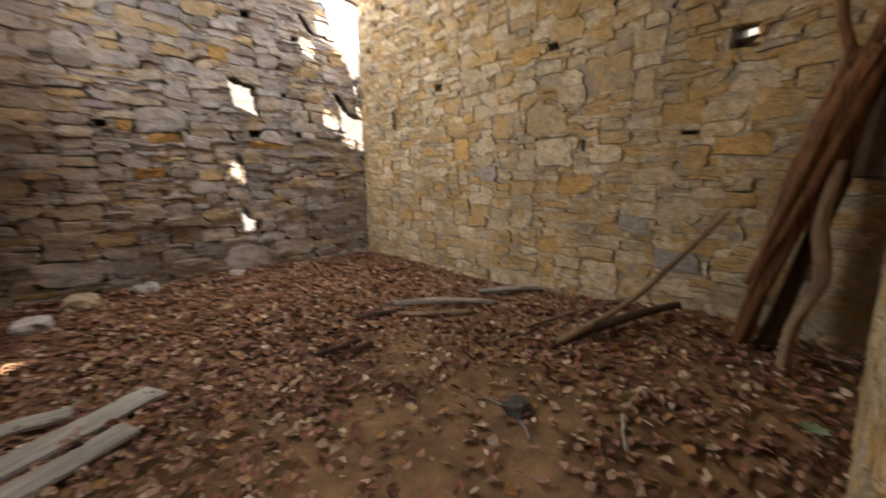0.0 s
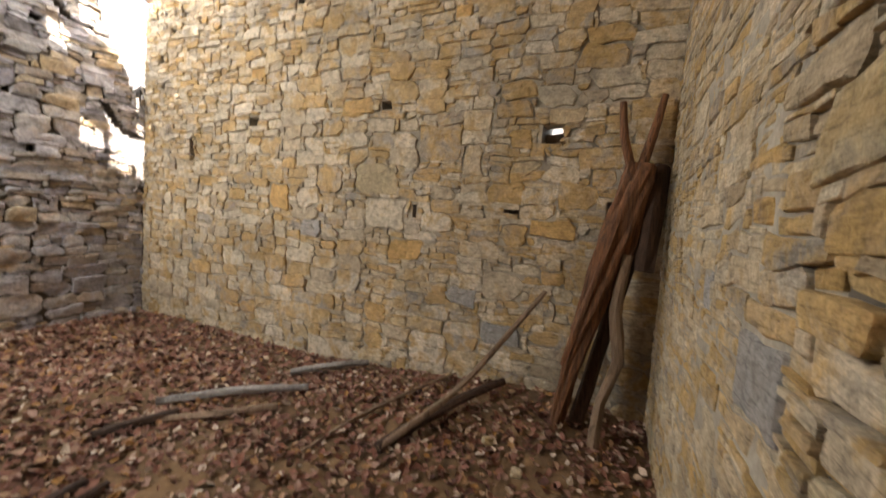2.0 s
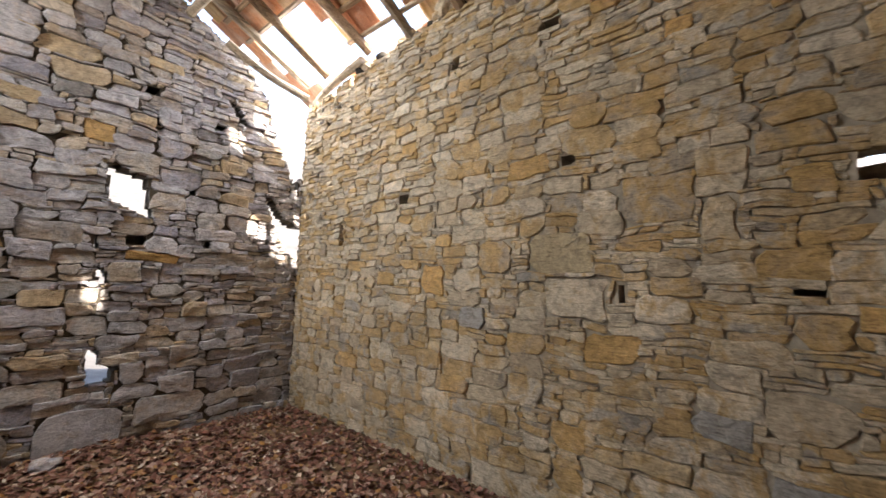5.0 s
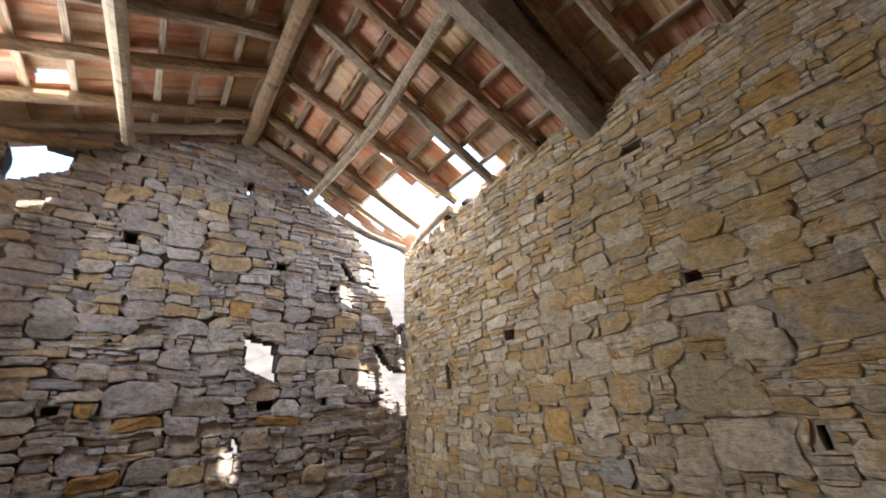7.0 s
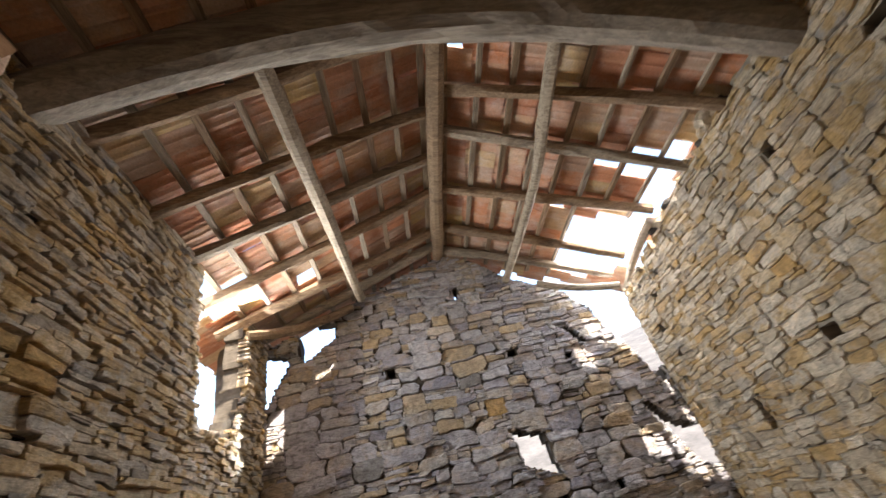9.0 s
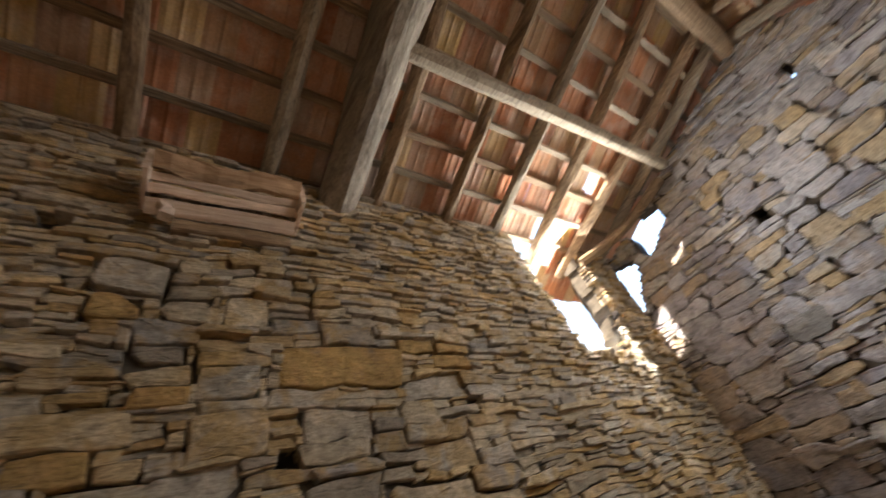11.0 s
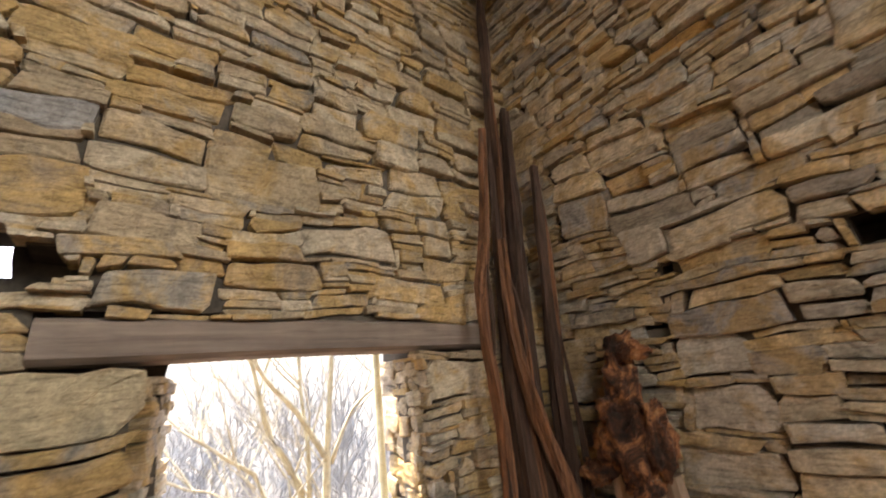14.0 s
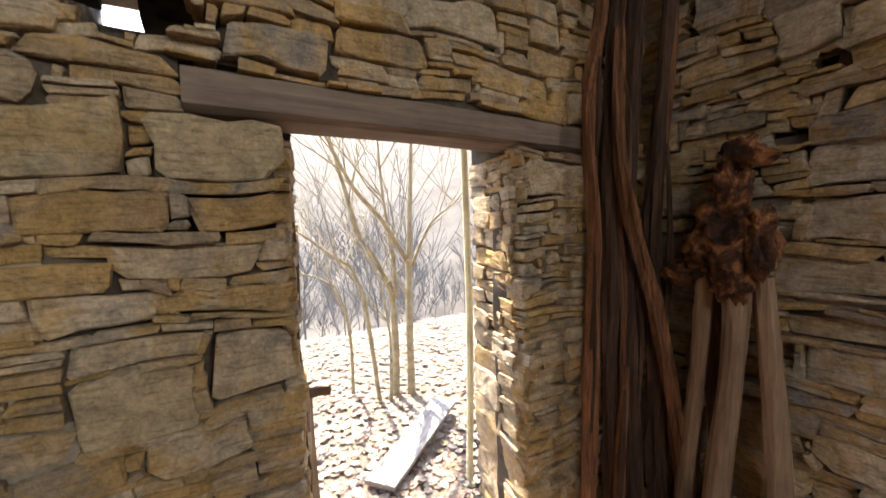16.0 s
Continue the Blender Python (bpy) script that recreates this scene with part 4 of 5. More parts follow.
POLES = [
    ([(0.66, 0.17, -0.06), (0.60, 0.15, 0.95), (0.555, 0.14, 1.44), (0.57, 0.12, 1.92), (0.46, 0.10, 2.35), (0.36, 0.10, 3.0)], [0.04, 0.04, 0.038, 0.036, 0.034, 0.028], BARK, "reddish-brown bark pole standing in the corner"),
    ([(0.44, 0.14, -0.06), (0.44, 0.12, 0.9), (0.40, 0.10, 1.8), (0.30, 0.09, 2.7), (0.16, 0.09, 4.12)], [0.055, 0.05, 0.048, 0.042, 0.035], BARK_DARK, "tall dark pole reaching up to the roof"),
    ([(0.30, 0.16, -0.06), (0.32, 0.13, 0.8), (0.30, 0.11, 1.7), (0.20, 0.10, 2.6), (0.14, 0.11, 3.2)], [0.06, 0.055, 0.05, 0.045, 0.04], BARK_DARK, "dark bark pole standing in the corner"),
    ([(0.14, 0.34, -0.06), (0.20, 0.28, 0.60), (0.30, 0.24, 1.10), (0.40, 0.20, 1.45), (0.44, 0.17, 1.85), (0.40, 0.15, 2.3)], [0.042, 0.04, 0.038, 0.035, 0.032, 0.026], BARK, "twisted bark-shedding pole in the corner"),
    ([(0.16, 0.20, -0.06), (0.20, 0.18, 1.2), (0.17, 0.20, 2.0), (0.12, 0.24, 2.75)], [0.055, 0.05, 0.042, 0.03], BARK_DARK, "dark bark pole standing in the corner"),
    ([(0.12, 0.46, -0.06), (0.12, 0.42, 0.7), (0.12, 0.36, 1.35)], [0.05, 0.05, 0.042], BARK_DARK, "short dark pole behind the stump"),
    ([(0.52, 0.22, -0.06), (0.47, 0.20, 0.4), (0.42, 0.19, 0.8)], [0.03, 0.028, 0.02], BARK, "short broken stick among the poles"),
]
for i, (pts, radii, mat, lab) in enumerate(POLES):
    p_ = part("pole", log_bm(pts, [q * 0.82 for q in radii], 14, 0.30, 70 + i), mat)
    tagged(p_, lab, "pole", "poles stacked in the corner")
    r_ = rng(730 + i)
    for k in range(len(pts) - 2):
        an = r_.uniform(0, 3.1)
        off = Vector((math.cos(an), math.sin(an), 0)) * radii[k + 1] * 0.8
        a_, b_ = Vector(pts[k]).lerp(Vector(pts[k + 1]), r_.uniform(0.3, 0.8)) + off, Vector(pts[k + 1]).lerp(Vector(pts[k + 2]), r_.uniform(0.2, 0.8)) + off * 0.9
        mid = (a_ + b_) / 2 + off * r_.uniform(0.1, 0.5)
        part("bark_strip", log_bm([a_, mid, b_], [0.006, 0.014, 0.005], 7, 0.45, 740 + i * 5 + k), BARK if (i + k) % 2 else BARK_DARK, p_, "peeling strip of red-brown bark")


def knob_bm():
    """The gnarled root crown: lumps grown together."""
    bm = bmesh.new()
    lumps = [((0.16, 0.49, 1.33), (0.10, 0.115, 0.17)), ((0.15, 0.48, 1.55), (0.075, 0.065, 0.14)), ((0.15, 0.52, 1.71), (0.06, 0.075, 0.06)), ((0.18, 0.40, 1.31), (0.06, 0.08, 0.10)),
             ((0.19, 0.30, 1.21), (0.045, 0.065, 0.05)), ((0.20, 0.52, 1.20), (0.065, 0.07, 0.10)), ((0.18, 0.60, 1.36), (0.06, 0.055, 0.13)), ((0.17, 0.58, 1.69), (0.035, 0.06, 0.035)), ((0.21, 0.43, 1.47), (0.04, 0.045, 0.05))]
    for c, s in lumps:
        b2 = bmesh.new()
        bmesh.ops.create_icosphere(b2, subdivisions=4, radius=1.0)
        for v in b2.verts:
            n_ = v.co.normalized()
            q = n_ * 2.4 + Vector(c) * 9
            k = 0.95 + 0.45 * noise.noise(q) + 0.30 * abs(noise.noise(q * 2.3)) + 0.16 * noise.noise(q * 5.5) + 0.07 * noise.noise(q * 12)
            v.co = Vector(c) + Vector((n_.x * s[0], n_.y * s[1], n_.z * s[2])) * k * 0.98
        merge(bm, b2)
    return bm


stump = new("root_stump")
tagged(stump, "upturned reddish root stump on peeled legs", "stump")
part("root_crown", knob_bm(), ROOT, stump, "gnarled orange-brown root wood", True)
for i, (pts, radii) in enumerate((([(0.16, 0.40, 1.24), (0.16, 0.37, 0.8), (0.17, 0.34, 0.4), (0.18, 0.30, -0.06)], [0.036, 0.036, 0.042, 0.046]),
                                  ([(0.19, 0.53, 1.22), (0.19, 0.51, 0.8), (0.21, 0.48, 0.4), (0.23, 0.46, -0.06)], [0.05, 0.045, 0.050, 0.054]),
                                  ([(0.14, 0.59, 1.22), (0.13, 0.63, 0.8), (0.13, 0.66, 0.4), (0.12, 0.70, -0.06)], [0.04, 0.040, 0.043, 0.047]))):
    part("leg", log_bm(pts, radii, 12, 0.06, 80 + i), POLE, stump)

# ---- wooden box under the eaves ----
WOOD_SLAB = wood_material("orange_split_slab", (0.34, 0.19, 0.10), (0.68, 0.45, 0.28), 0, 6)
crate = new("wall_box")
tagged(crate, "pale wooden box made of split boards under the eaves", "box")


def board(name, p, q, w, h, mat, seed, parent, label="", twist=0.0, warp=0.008):
    p, q = Vector(p), Vector(q)
    d = q - p
    ob = part(name, beam_bm(d.length, w, h, seed, warp, cuts=10), mat, parent, label)
    ob.matrix_world = Matrix.Translation(p) @ d.to_track_quat("X", "Z").to_matrix().to_4x4() @ pose(0, 0, 0, twist)
    return ob


def rack(u):
    """A point up the tilted front of the box: 0 at the wall, 1 at the outer rim."""
    return 0.06 + 0.20 * u, 3.75 + 0.22 * u


for nm, u, h, mat, sd, lab, wp in (("front_board", 0.10, 0.085, WOOD_PINK, 205, "pinkish pale lower board", 0.006), ("slat", 0.40, 0.05, WOOD_PINK, 203, "", 0.008),
                                   ("slat", 0.60, 0.045, WOOD_PINK, 204, "", 0.008), ("top_slab", 0.90, 0.11, WOOD_SLAB, 202, "rough brown slab with wavy edge", 0.02)):
    x, z = rack(u)
    board(nm, (x, 1.73, z), (x + 0.005, 2.47, z + 0.02), 0.028, h, mat, sd, crate, lab, 42, wp)
board("end_board", (0.0, 1.715, 3.90), (0.25, 1.715, 3.93), 0.03, 0.20, WOOD_PINK, 207, crate, "", 0)
board("end_board", (0.0, 2.485, 3.90), (0.24, 2.485, 3.95), 0.035, 0.22, WOOD_PINK, 208, crate, "", 0)
board("peg", (0.10, 1.82, 3.78), (0.12, 1.825, 3.66), 0.06, 0.05, WOOD_PINK, 209, crate, "", 0)
board("bottom_board", (0.02, 1.86, 3.70), (0.02, 2.46, 3.72), 0.06, 0.08, WOOD_BROWN, 206, crate, "brown timber under the box", 0)

# ---- things on the floor ----
STICKS = [
    ("branch", [(3.27, 3.42, 0.02), (3.6, 3.0, 0.035), (3.97, 2.58, 0.03)], [0.028, 0.030, 0.026], GREY_BOARD, "grey weathered branch lying on leaves"),
    ("branch", [(3.03, 3.28, 0.0), (3.3, 2.92, 0.01), (3.61, 2.55, 0.02)], [0.032, 0.034, 0.028], POLE, "grey weathered branch lying on leaves"),
    ("branch", [(4.11, 2.92, 0.04), (4.37, 2.68, 0.06), (4.65, 2.45, 0.05)], [0.03, 0.032, 0.03], GREY_BOARD, "grey weathered branch against the wall foot"),
    ("branch", [(2.8, 3.28, -0.02), (2.97, 3.22, 0.0), (3.23, 3.10, -0.01)], [0.04, 0.042, 0.036], BARK_DARK, "dark rotten branch lying on leaves"),
    ("branch", [(2.17, 2.85, -0.01), (2.37, 2.80, 0.0), (2.57, 2.84, -0.01)], [0.032, 0.036, 0.03], BARK_DARK, "dark rotten branch lying on leaves"),
    ("branch", [(2.23, 2.66, -0.02), (2.41, 2.66, 0.0), (2.61, 2.72, -0.01)], [0.026, 0.03, 0.026], BARK_DARK, "dark rotten branch lying on leaves"),
    ("branch", [(3.3, 2.05, -0.01), (3.8, 1.95, 0.03), (4.3, 1.72, 0.06), (4.6, 1.50, 0.09)], [0.014, 0.016, 0.014, 0.01], POLE, "thin curved stick lying on leaves"),
    ("branch", [(3.55, 1.62, 0.0), (3.87, 1.48, 0.06), (4.2, 1.28, 0.08), (4.5, 1.05, 0.11)], [0.035, 0.04, 0.038, 0.03], BARK_DARK, "dark mossy branch by the wall"),
    ("branch", [(1.4, 4.10, -0.04), (2.0, 4.45, -0.02), (2.6, 4.62, -0.03)], [0.03, 0.035, 0.03], BARK, "long branch half buried in leaves"),
    ("branch", [(2.55, 1.10, -0.03), (2.67, 1.28, 0.0), (2.69, 1.55, -0.01)], [0.008, 0.009, 0.006], GREY_BOARD, "thin grey twig on bare earth"),
    ("branch", [(2.8, 0.72, 0.0), (3.05, 0.85, 0.01), (3.35, 0.86, 0.03)], [0.012, 0.012, 0.008], GREY_BOARD, "thin grey twig on bare earth"),
]
for i, (nm, pts, radii, mat, lab) in enumerate(STICKS):
    pts = [(x, y, floor_z(x, y) + radii[k] * 0.7 + max(0, z)) for k, (x, y, z) in enumerate(pts)]
    tagged(part(nm, log_bm(pts, radii, 8, 0.14, 120 + i), mat), lab, "branch", "branches on the floor")
for i, (a, b, w) in enumerate((((1.2, 2.98), (0.5, 2.62), 0.20), ((1.05, 2.60), (0.35, 2.30), 0.17), ((0.8, 3.05), (0.37, 3.10), 0.15))):
    bo = board("board", (*a, floor_z(*a) + 0.03), (*b, floor_z(*b) + 0.035), w, 0.025, GREY_BOARD, 140 + i, None, "", 0, 0.004)
    tagged(bo, "flat grey weathered board lying on the floor", "board", "boards on the floor")


def rock_bm(size, seed, flat=0.7):
    bm = bmesh.new()
    bmesh.ops.create_icosphere(bm, subdivisions=3, radius=1.0)
    for v in bm.verts:
        n_ = v.co.normalized()
        k = 1 + 0.35 * noise.noise(n_ * 1.3 + Vector((seed * 3.1, 0, 0))) + 0.12 * noise.noise(n_ * 4 + Vector((0, seed * 2.3, 0)))
        m_ = max(abs(n_.x), abs(n_.y), abs(n_.z))
        v.co = n_ / (0.55 + 0.45 * m_) * k * size
        v.co.z *= flat
    return bm


ROCK_DARK = plain_noise_material("dark_stone", (0.03, 0.027, 0.024), (0.11, 0.095, 0.08), 12)
for i, (x, y, s, mat, lab) in enumerate(((2.46, 1.30, 0.075, ROCK_DARK, "dark stone half sunk in the earth"), (3.68, 1.00, 0.04, STONE["pale"][0], "small pale stone on the leaves"), (2.05, 1.75, 0.035, STONE["pale"][0], "small pale stone on the leaves"),
                                         (1.55, 2.05, 0.03, STONE["pale"][0], "small pale stone on the leaves"), (3.45, 0.75, 0.035, STONE["pale"][0], "small pale stone on the leaves"), (0.55, 5.75, 0.16, STONE["cool"][0], "fallen grey block at the wall foot"), (1.15, 5.95, 0.13, STONE["cool"][0], "fallen grey block at the wall foot"),
                                         (0.22, 5.2, 0.14, STONE["cool"][0], "fallen grey block at the wall foot"), (2.2, 6.05, 0.09, STONE["cool"][0], "fallen grey block at the wall foot"))):
    o_ = part("stone", rock_bm(s, i + 1), mat)
    o_.location = (x + SHIFT, y, floor_z(x + SHIFT, y) + s * 0.25)
    tagged(o_, lab, "stone")

def top_stone(x, y, z, size, seed, mat, where):
    """A loose stone lying on a broken wall top."""
    o_ = part("loose_stone", rock_bm(size, seed, 0.6), mat)
    o_.matrix_world = pose(x, y, z, seed * 37 % 20 - 10, seed * 23 % 24 - 12, seed * 71 % 360)
    tagged(o_, where, "stone", "loose stones on the walls")


r_ = rng(811)
for k in range(16):
    y_ = 3.25 + k * 0.125 + r_.uniform(-0.04, 0.04)
    top_stone(r_.uniform(4.75, 4.91), y_, top_b(y_) + 0.02, r_.uniform(0.05, 0.11), 20 + k, STONE["gold"][0] if k % 3 else ROCK_DARK, "loose stone on the crumbled wall top under the eaves")
for k in range(7):
    top_stone(r_.uniform(-0.30, -0.06), 4.98 + k * 0.09, 3.05, r_.uniform(0.05, 0.10), 40 + k, STONE["dry"][0], "loose stone lying in the wall breach")
for k in range(8):
    y_ = 1.0 + k * 0.42 + r_.uniform(-0.1, 0.1)
    top_stone(r_.uniform(-0.20, -0.06), y_, top_d(y_) - 0.01, r_.uniform(0.05, 0.10), 60 + k, STONE["dry"][0] if k % 2 else ROCK_DARK, "loose stone on the wall top under the eaves")

leafy = bmesh.new()
for k in range(7):
    an = k * 2 * math.pi / 7
    c_ = Vector((3.53, 0.14, floor_z(3.53, 0.14) + 0.03))
    d_ = Vector((math.cos(an), math.sin(an), 0.25))
    s_ = Vector((-math.sin(an), math.cos(an), 0.1)) * 0.018
    f_ = [leafy.verts.new(c_), leafy.verts.new(c_ + d_ * 0.035 - s_), leafy.verts.new(c_ + d_ * 0.07 + Vector((0, 0, -0.01))), leafy.verts.new(c_ + d_ * 0.035 + s_)]
    leafy.faces.new(f_)
GREEN = plain_noise_material("green_leaf", (0.09, 0.13, 0.07), (0.22, 0.28, 0.17), 30, rough=0.7)
gl = part("seedling", leafy, GREEN)
tagged(gl, "small pale green plant at the wall foot", "plant")


def leaves(name, count, spot, size, mat, label, seed, lift=1.0):
    """Dead leaves, each a curled blade of six corners, strewn on the ground."""
    r = rng(seed)
    verts, faces = [], []
    while count:
        q = spot(r)
        if q is None:
            continue
        count -= 1
        x, y, z = q
        s, an = r.uniform(*size), r.uniform(0, 6.283)
        ca, sa = math.cos(an), math.sin(an)
        tx, ty, curl, wd = r.uniform(-0.5, 0.5) * lift, r.uniform(-0.5, 0.5) * lift, r.uniform(-0.1, 0.5) * lift, r.uniform(0.28, 0.5)
        o = len(verts)
        for a, b, c in ((-0.55, 0, 0.1), (-0.15, wd, curl), (0.2, wd * 0.9, curl), (0.6, 0.05, 0.2), (0.2, -wd, curl), (-0.15, -wd * 0.9, curl), (0.0, 0.0, 0.0)):
            a, b, c = a * s, b * s, c * s * 0.8
            c += tx * a + ty * b
            verts.append((x + a * ca - b * sa, y + a * sa + b * ca, z + c))
        for f in ((0, 1, 6), (1, 2, 6), (2, 3, 6), (3, 4, 6), (4, 5, 6), (5, 0, 6)):
            faces.append(tuple(o + i for i in f[::-1]))
    ob = part(name, link_mesh(name, verts, faces, mat), None)
    tagged(ob, label, "leaves", "", "stuff")
    return ob


def spot_in(r):
    x, y = r.uniform(0.02, W - 0.02), r.uniform(-0.2, L - 0.02)
    bare = math.exp(-((x - 2.55) ** 2 + (y - 1.5) ** 2) / 1.1) + 0.7 * math.exp(-((x - 1.45) ** 2 + (y - 0.6) ** 2) / 1.2)
    p = (0.35 + 0.65 * min(1, max(0, (y - 1.0) / 2.0))) * (1 - 0.62 * min(1, bare)) + 0.35 * math.exp(-((x - 4.15) ** 2 + (y - 0.8) ** 2) / 1.0)
    p *= 0.75 + 0.7 * noise.noise(Vector((x * 1.7, y * 1.7, 3)))
    return None if r.random() > p else (x, y, floor_z(x, y) + r.uniform(0.004, 0.028))


def spot_out(r):
    d = 8.0 * r.random() ** 0.7
    an = r.uniform(-2.9, -0.25)
    x, y = 1.2 + d * math.cos(an), -0.35 + d * math.sin(an)
    if y > -0.4:
        return None
    return (x, y, out_z(x, y) + r.uniform(-0.03, -0.005))


leaves("leaf_litter", 26000, spot_in, (0.024, 0.066), LEAF_IN, "dead brown leaves covering the earth floor", 301)
leaves("outdoor_leaves", 20000, spot_out, (0.035, 0.075), LEAF_OUT, "sun-bleached dead leaves before the door", 302, 0.35)
ob_ = board("plank", (1.27, -0.78, -0.02), (0.44, -1.46, -0.01), 0.20, 0.03, GREY_BOARD, 150, None, "", 0, 0.004)
tagged(ob_, "pale weathered plank lying outside the door", "plank")


# ---- trees outside ----
def limb(verts, faces, p, q, ra, rb, sides):
    d = (q - p).normalized()
    a = d.cross(Vector((0.3, 0.5, 0.8)) if abs(d.z) < 0.9 else Vector((1, 0.1, 0))).normalized()
    b = d.cross(a)
    o = len(verts)
    for c, rr in ((p, ra), (q, rb)):
        for s in range(sides):
            an = 2 * math.pi * s / sides
            verts.append(c + (a * math.cos(an) + b * math.sin(an)) * rr)
    for s in range(sides):
        faces.append((o + s, o + (s + 1) % sides, o + sides + (s + 1) % sides, o + sides + s))


def grow(verts, faces, p, d, length, rad, depth, r, sides, kids=(2, 4), thin=0.0):
    """A bare limb that bends and throws off smaller ones."""
    n_ = 4
    ends = []
    for i in range(n_):
        q = p + d * length / n_
        rb = rad * (1 - 0.16 * (i + 1) / 1.2) if depth else rad * (1 - (i + 1) / n_ * 0.8)
        limb(verts, faces, p, q, rad * (1 - 0.13 * i), max(rb, thin), sides)
        d = (d + Vector((r.uniform(-0.16, 0.16), r.uniform(-0.16, 0.16), r.uniform(-0.04, 0.12)))).normalized()
        p = q
        ends.append((p, d, max(rb, thin)))
    if depth:
        for _ in range(r.randint(*kids)):
            at, dd, rr = r.choice(ends[1:] if depth > 1 else ends)
            side = Vector((r.uniform(-1, 1), r.uniform(-1, 1), r.uniform(-0.1, 0.9))).normalized()
            grow(verts, faces, at, (dd * 0.8 + side * 0.75).normalized(), length * r.uniform(0.5, 0.8), max(rr * 0.6, thin), depth - 1, r, max(3, sides - 1), kids, thin)
        at, dd, rr = ends[-1]
        grow(verts, faces, at, dd, length * 0.75, rr, depth - 1, r, max(3, sides - 1), kids, thin)


# main limbs of the tree by the door: way points (x across, y away, z up), foot and tip radius
STEMS = [
    ([(0.51, -1.95, -0.12), (0.50, -1.96, 0.55), (0.48, -1.95, 1.15), (0.43, -1.98, 1.72), (0.38, -2.0, 2.35)], 0.050, 0.016),
    ([(0.49, -1.95, 1.12), (0.75, -1.9, 1.52), (1.02, -1.85, 1.81), (1.27, -1.8, 2.30)], 0.030, 0.012),
    ([(0.45, -1.96, 1.08), (0.22, -2.0, 1.47), (-0.13, -2.1, 1.68), (-0.4, -2.2, 1.95)], 0.022, 0.008),
    ([(0.65, -1.98, -0.12), (0.66, -1.98, 0.84), (0.91, -2.0, 1.36), (1.01, -2.0, 1.72), (1.16, -2.0, 2.3)], 0.042, 0.014),
    ([(0.82, -1.95, -0.12), (0.95, -1.97, 0.97), (1.19, -2.0, 1.25), (1.50, -2.05, 1.50)], 0.028, 0.008),
    ([(0.62, -1.97, 0.80), (0.62, -2.0, 1.21), (0.67, -2.05, 1.72), (0.68, -2.1, 2.3)], 0.026, 0.010),
    ([(0.99, -2.2, -0.12), (0.99, -2.2, 0.45), (1.10, -2.2, 0.93), (1.40, -2.25, 1.08)], 0.022, 0.007),
    ([(0.74, -1.9, -0.12), (0.72, -1.9, 0.5), (0.80, -1.92, 1.05)], 0.020, 0.008),
]
near_tree = new("bare_tree")
tagged(near_tree, "bare multi-stemmed tree in sunlight outside the door", "tree")
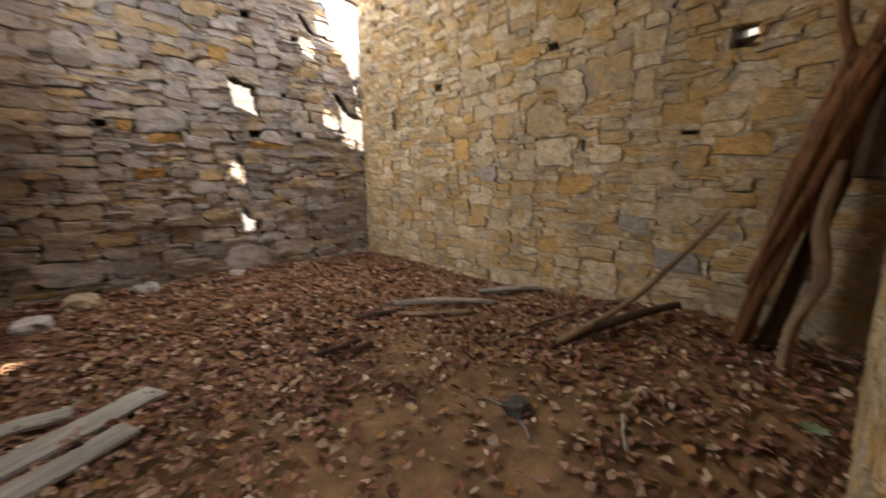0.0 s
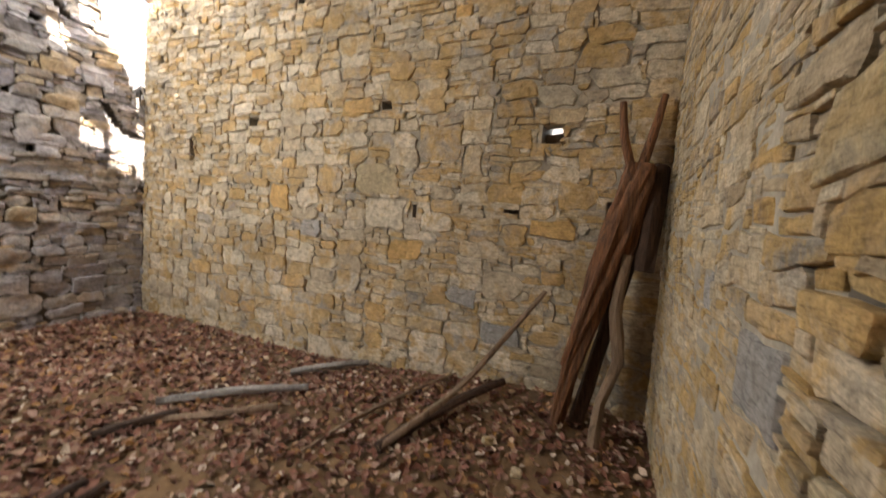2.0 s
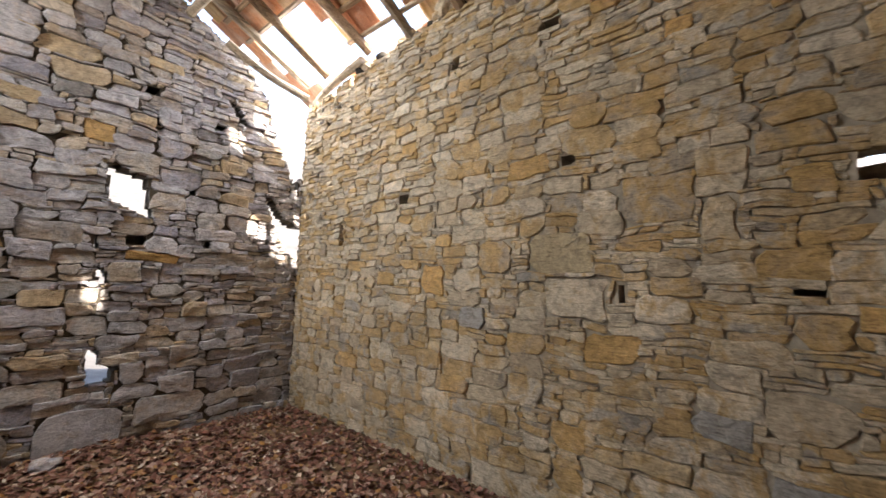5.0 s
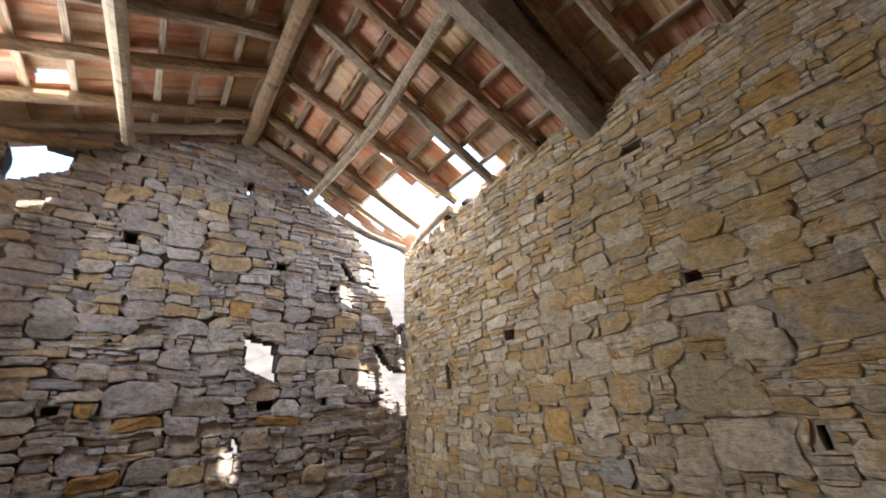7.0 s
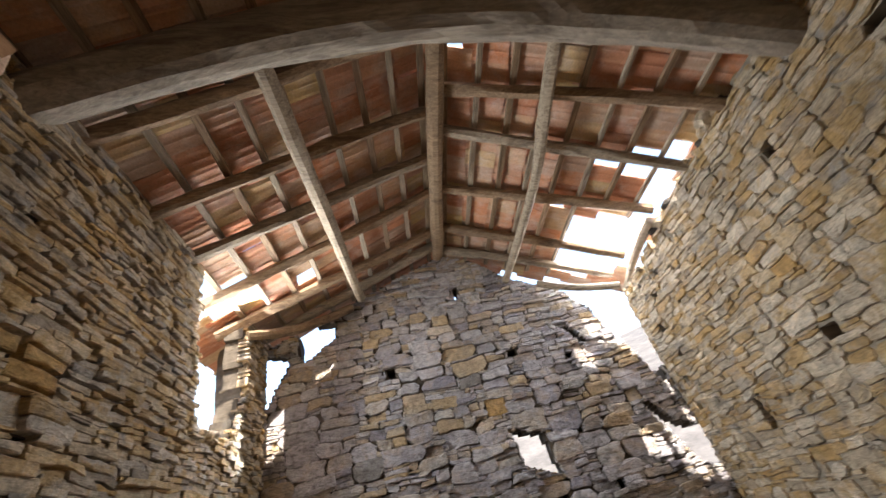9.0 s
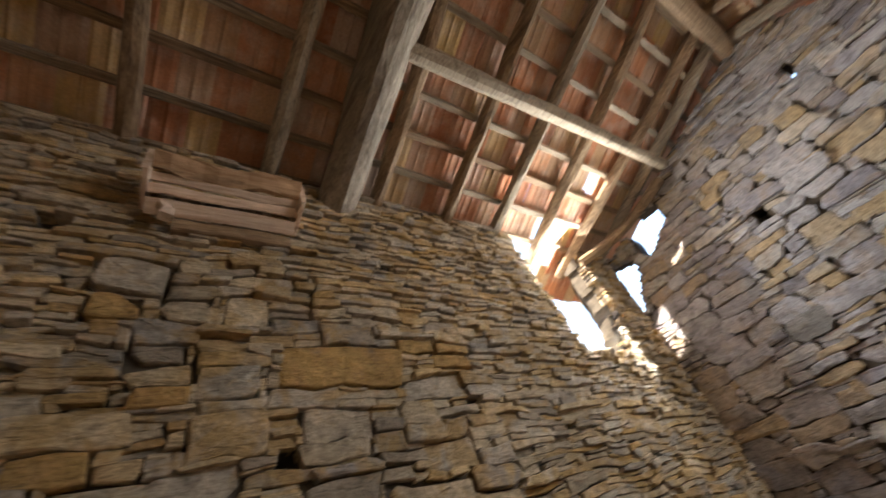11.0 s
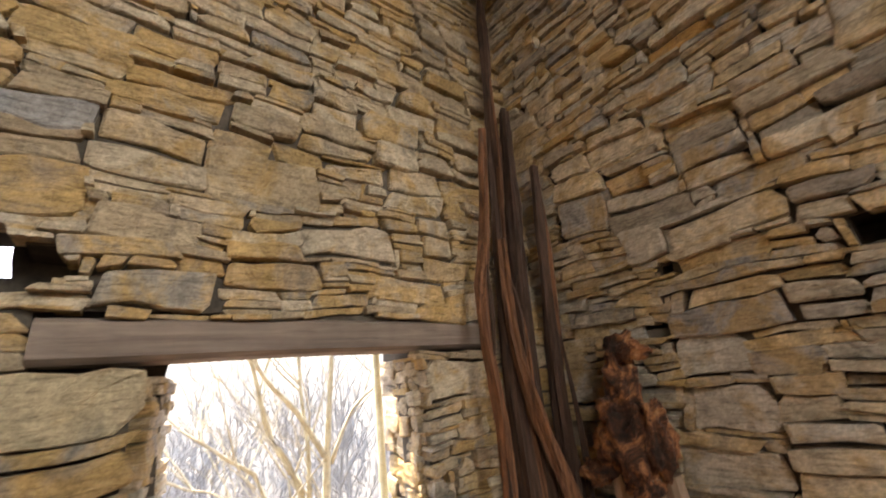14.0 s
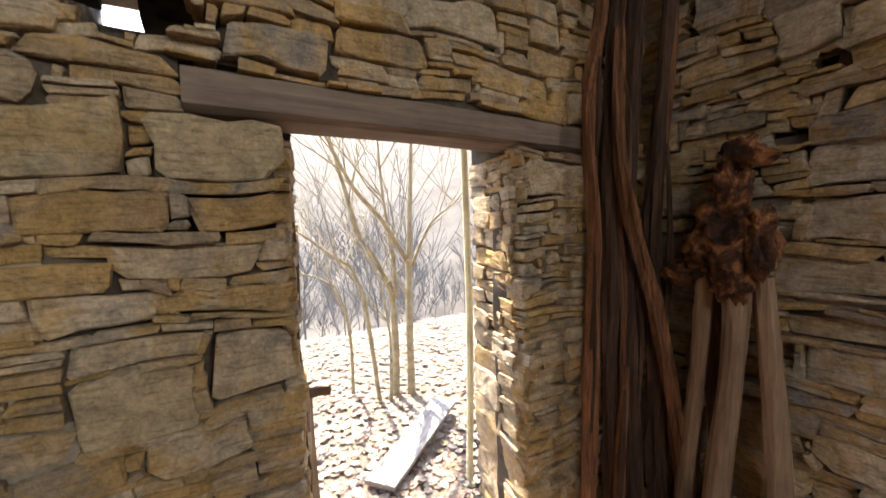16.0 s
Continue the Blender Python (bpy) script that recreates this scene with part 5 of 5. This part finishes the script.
for i, (pts, ra, rb) in enumerate(STEMS):
    r_ = rng(400 + i)
    stem = log_bm(pts, [(ra + (rb - ra) * k / (len(pts) - 1)) * 0.85 for k in range(len(pts))], 8, 0.10, 410 + i)
    vs, fs = [], []
    for k in range(len(pts) - 1):
        a_, b_ = Vector(pts[k]), Vector(pts[k + 1])
        for _ in range(1 if k == 0 else 3):
            at = a_.lerp(b_, r_.uniform(0.15, 1.0))
            if at.z < 0.5:
                continue
            way = ((b_ - a_).normalized() * 0.7 + Vector((r_.uniform(-1, 1), r_.uniform(-1, 1), r_.uniform(0.0, 0.8)))).normalized()
            grow(vs, fs, at, way, r_.uniform(0.35, 0.7), r_.uniform(0.005, 0.009), 2, r_, 5, (1, 3), 0.0018)
    if vs:
        twigs = bmesh.new()
        me_ = link_mesh("twigs", vs, fs, TREE)
        twigs.from_mesh(me_)
        bpy.data.meshes.remove(me_)
        merge(stem, twigs)
    part("stem", stem, TREE, near_tree, "", True)


def wood(name, seed, count, ring, size, label, thin, depth=3):
    vs, fs = [], []
    r = rng(seed)
    for _ in range(count):
        an, dist = r.uniform(-2.75, -0.9), r.uniform(*ring)
        x, y = 1.2 + dist * math.cos(an), dist * math.sin(an)
        z = out_z(x, y) - 0.1
        grow(vs, fs, Vector((x, y, z)), Vector((r.uniform(-0.15, 0.15), r.uniform(-0.15, 0.15), 1)).normalized(), r.uniform(*size), r.uniform(0.012, 0.022) * size[1], depth, r, 5, (3, 5), thin)
    ob = part(name, link_mesh(name, vs, fs, FARTREE), None)
    tagged(ob, label, "trees", "", "stuff")


wood("bare_thicket", 501, 34, (5.0, 13.0), (0.9, 1.9), "pale bare shrubs and saplings below the terrace", 0.004)
wood("bare_woodland", 502, 110, (13.0, 45.0), (2.2, 3.4), "hazy leafless woodland across the valley", 0.014)


# ---- branches fallen into the broken wall ----
FALLEN = [([(-0.32, 4.55, 4.55), (-0.36, 4.95, 3.9), (-0.34, 5.30, 3.05)], [0.035, 0.04, 0.03]), ([(-0.40, 5.45, 4.5), (-0.38, 5.05, 4.05), (-0.30, 4.72, 3.55)], [0.018, 0.02, 0.012]),
          ([(-0.30, 4.9, 3.0), (-0.34, 5.05, 3.6), (-0.40, 5.35, 4.3)], [0.012, 0.012, 0.008])]
for i, (pts, radii) in enumerate(FALLEN):
    tagged(part("fallen_branch", log_bm(pts, radii, 8, 0.12, 170 + i), TREE), "bare branch fallen across the broken wall", "branch", "branches in the gap")


# ---- stones of the walls, the nearest ones as pieces ----
for w_, near in ((wall_a, lambda u, v: 0.3 < u < 4.3 and v < 3.2), (wall_b, lambda u, v: 0.2 < u < 4.5 and v < 2.8),
                 (wall_c, lambda u, v: u < 2.6 and v < 2.6), (wall_d, lambda u, v: u < 3.2 and v < 2.8)):
    w_.face(near)
jamb_r.face(lambda u, v: True)
jamb_l.face(lambda u, v: True)
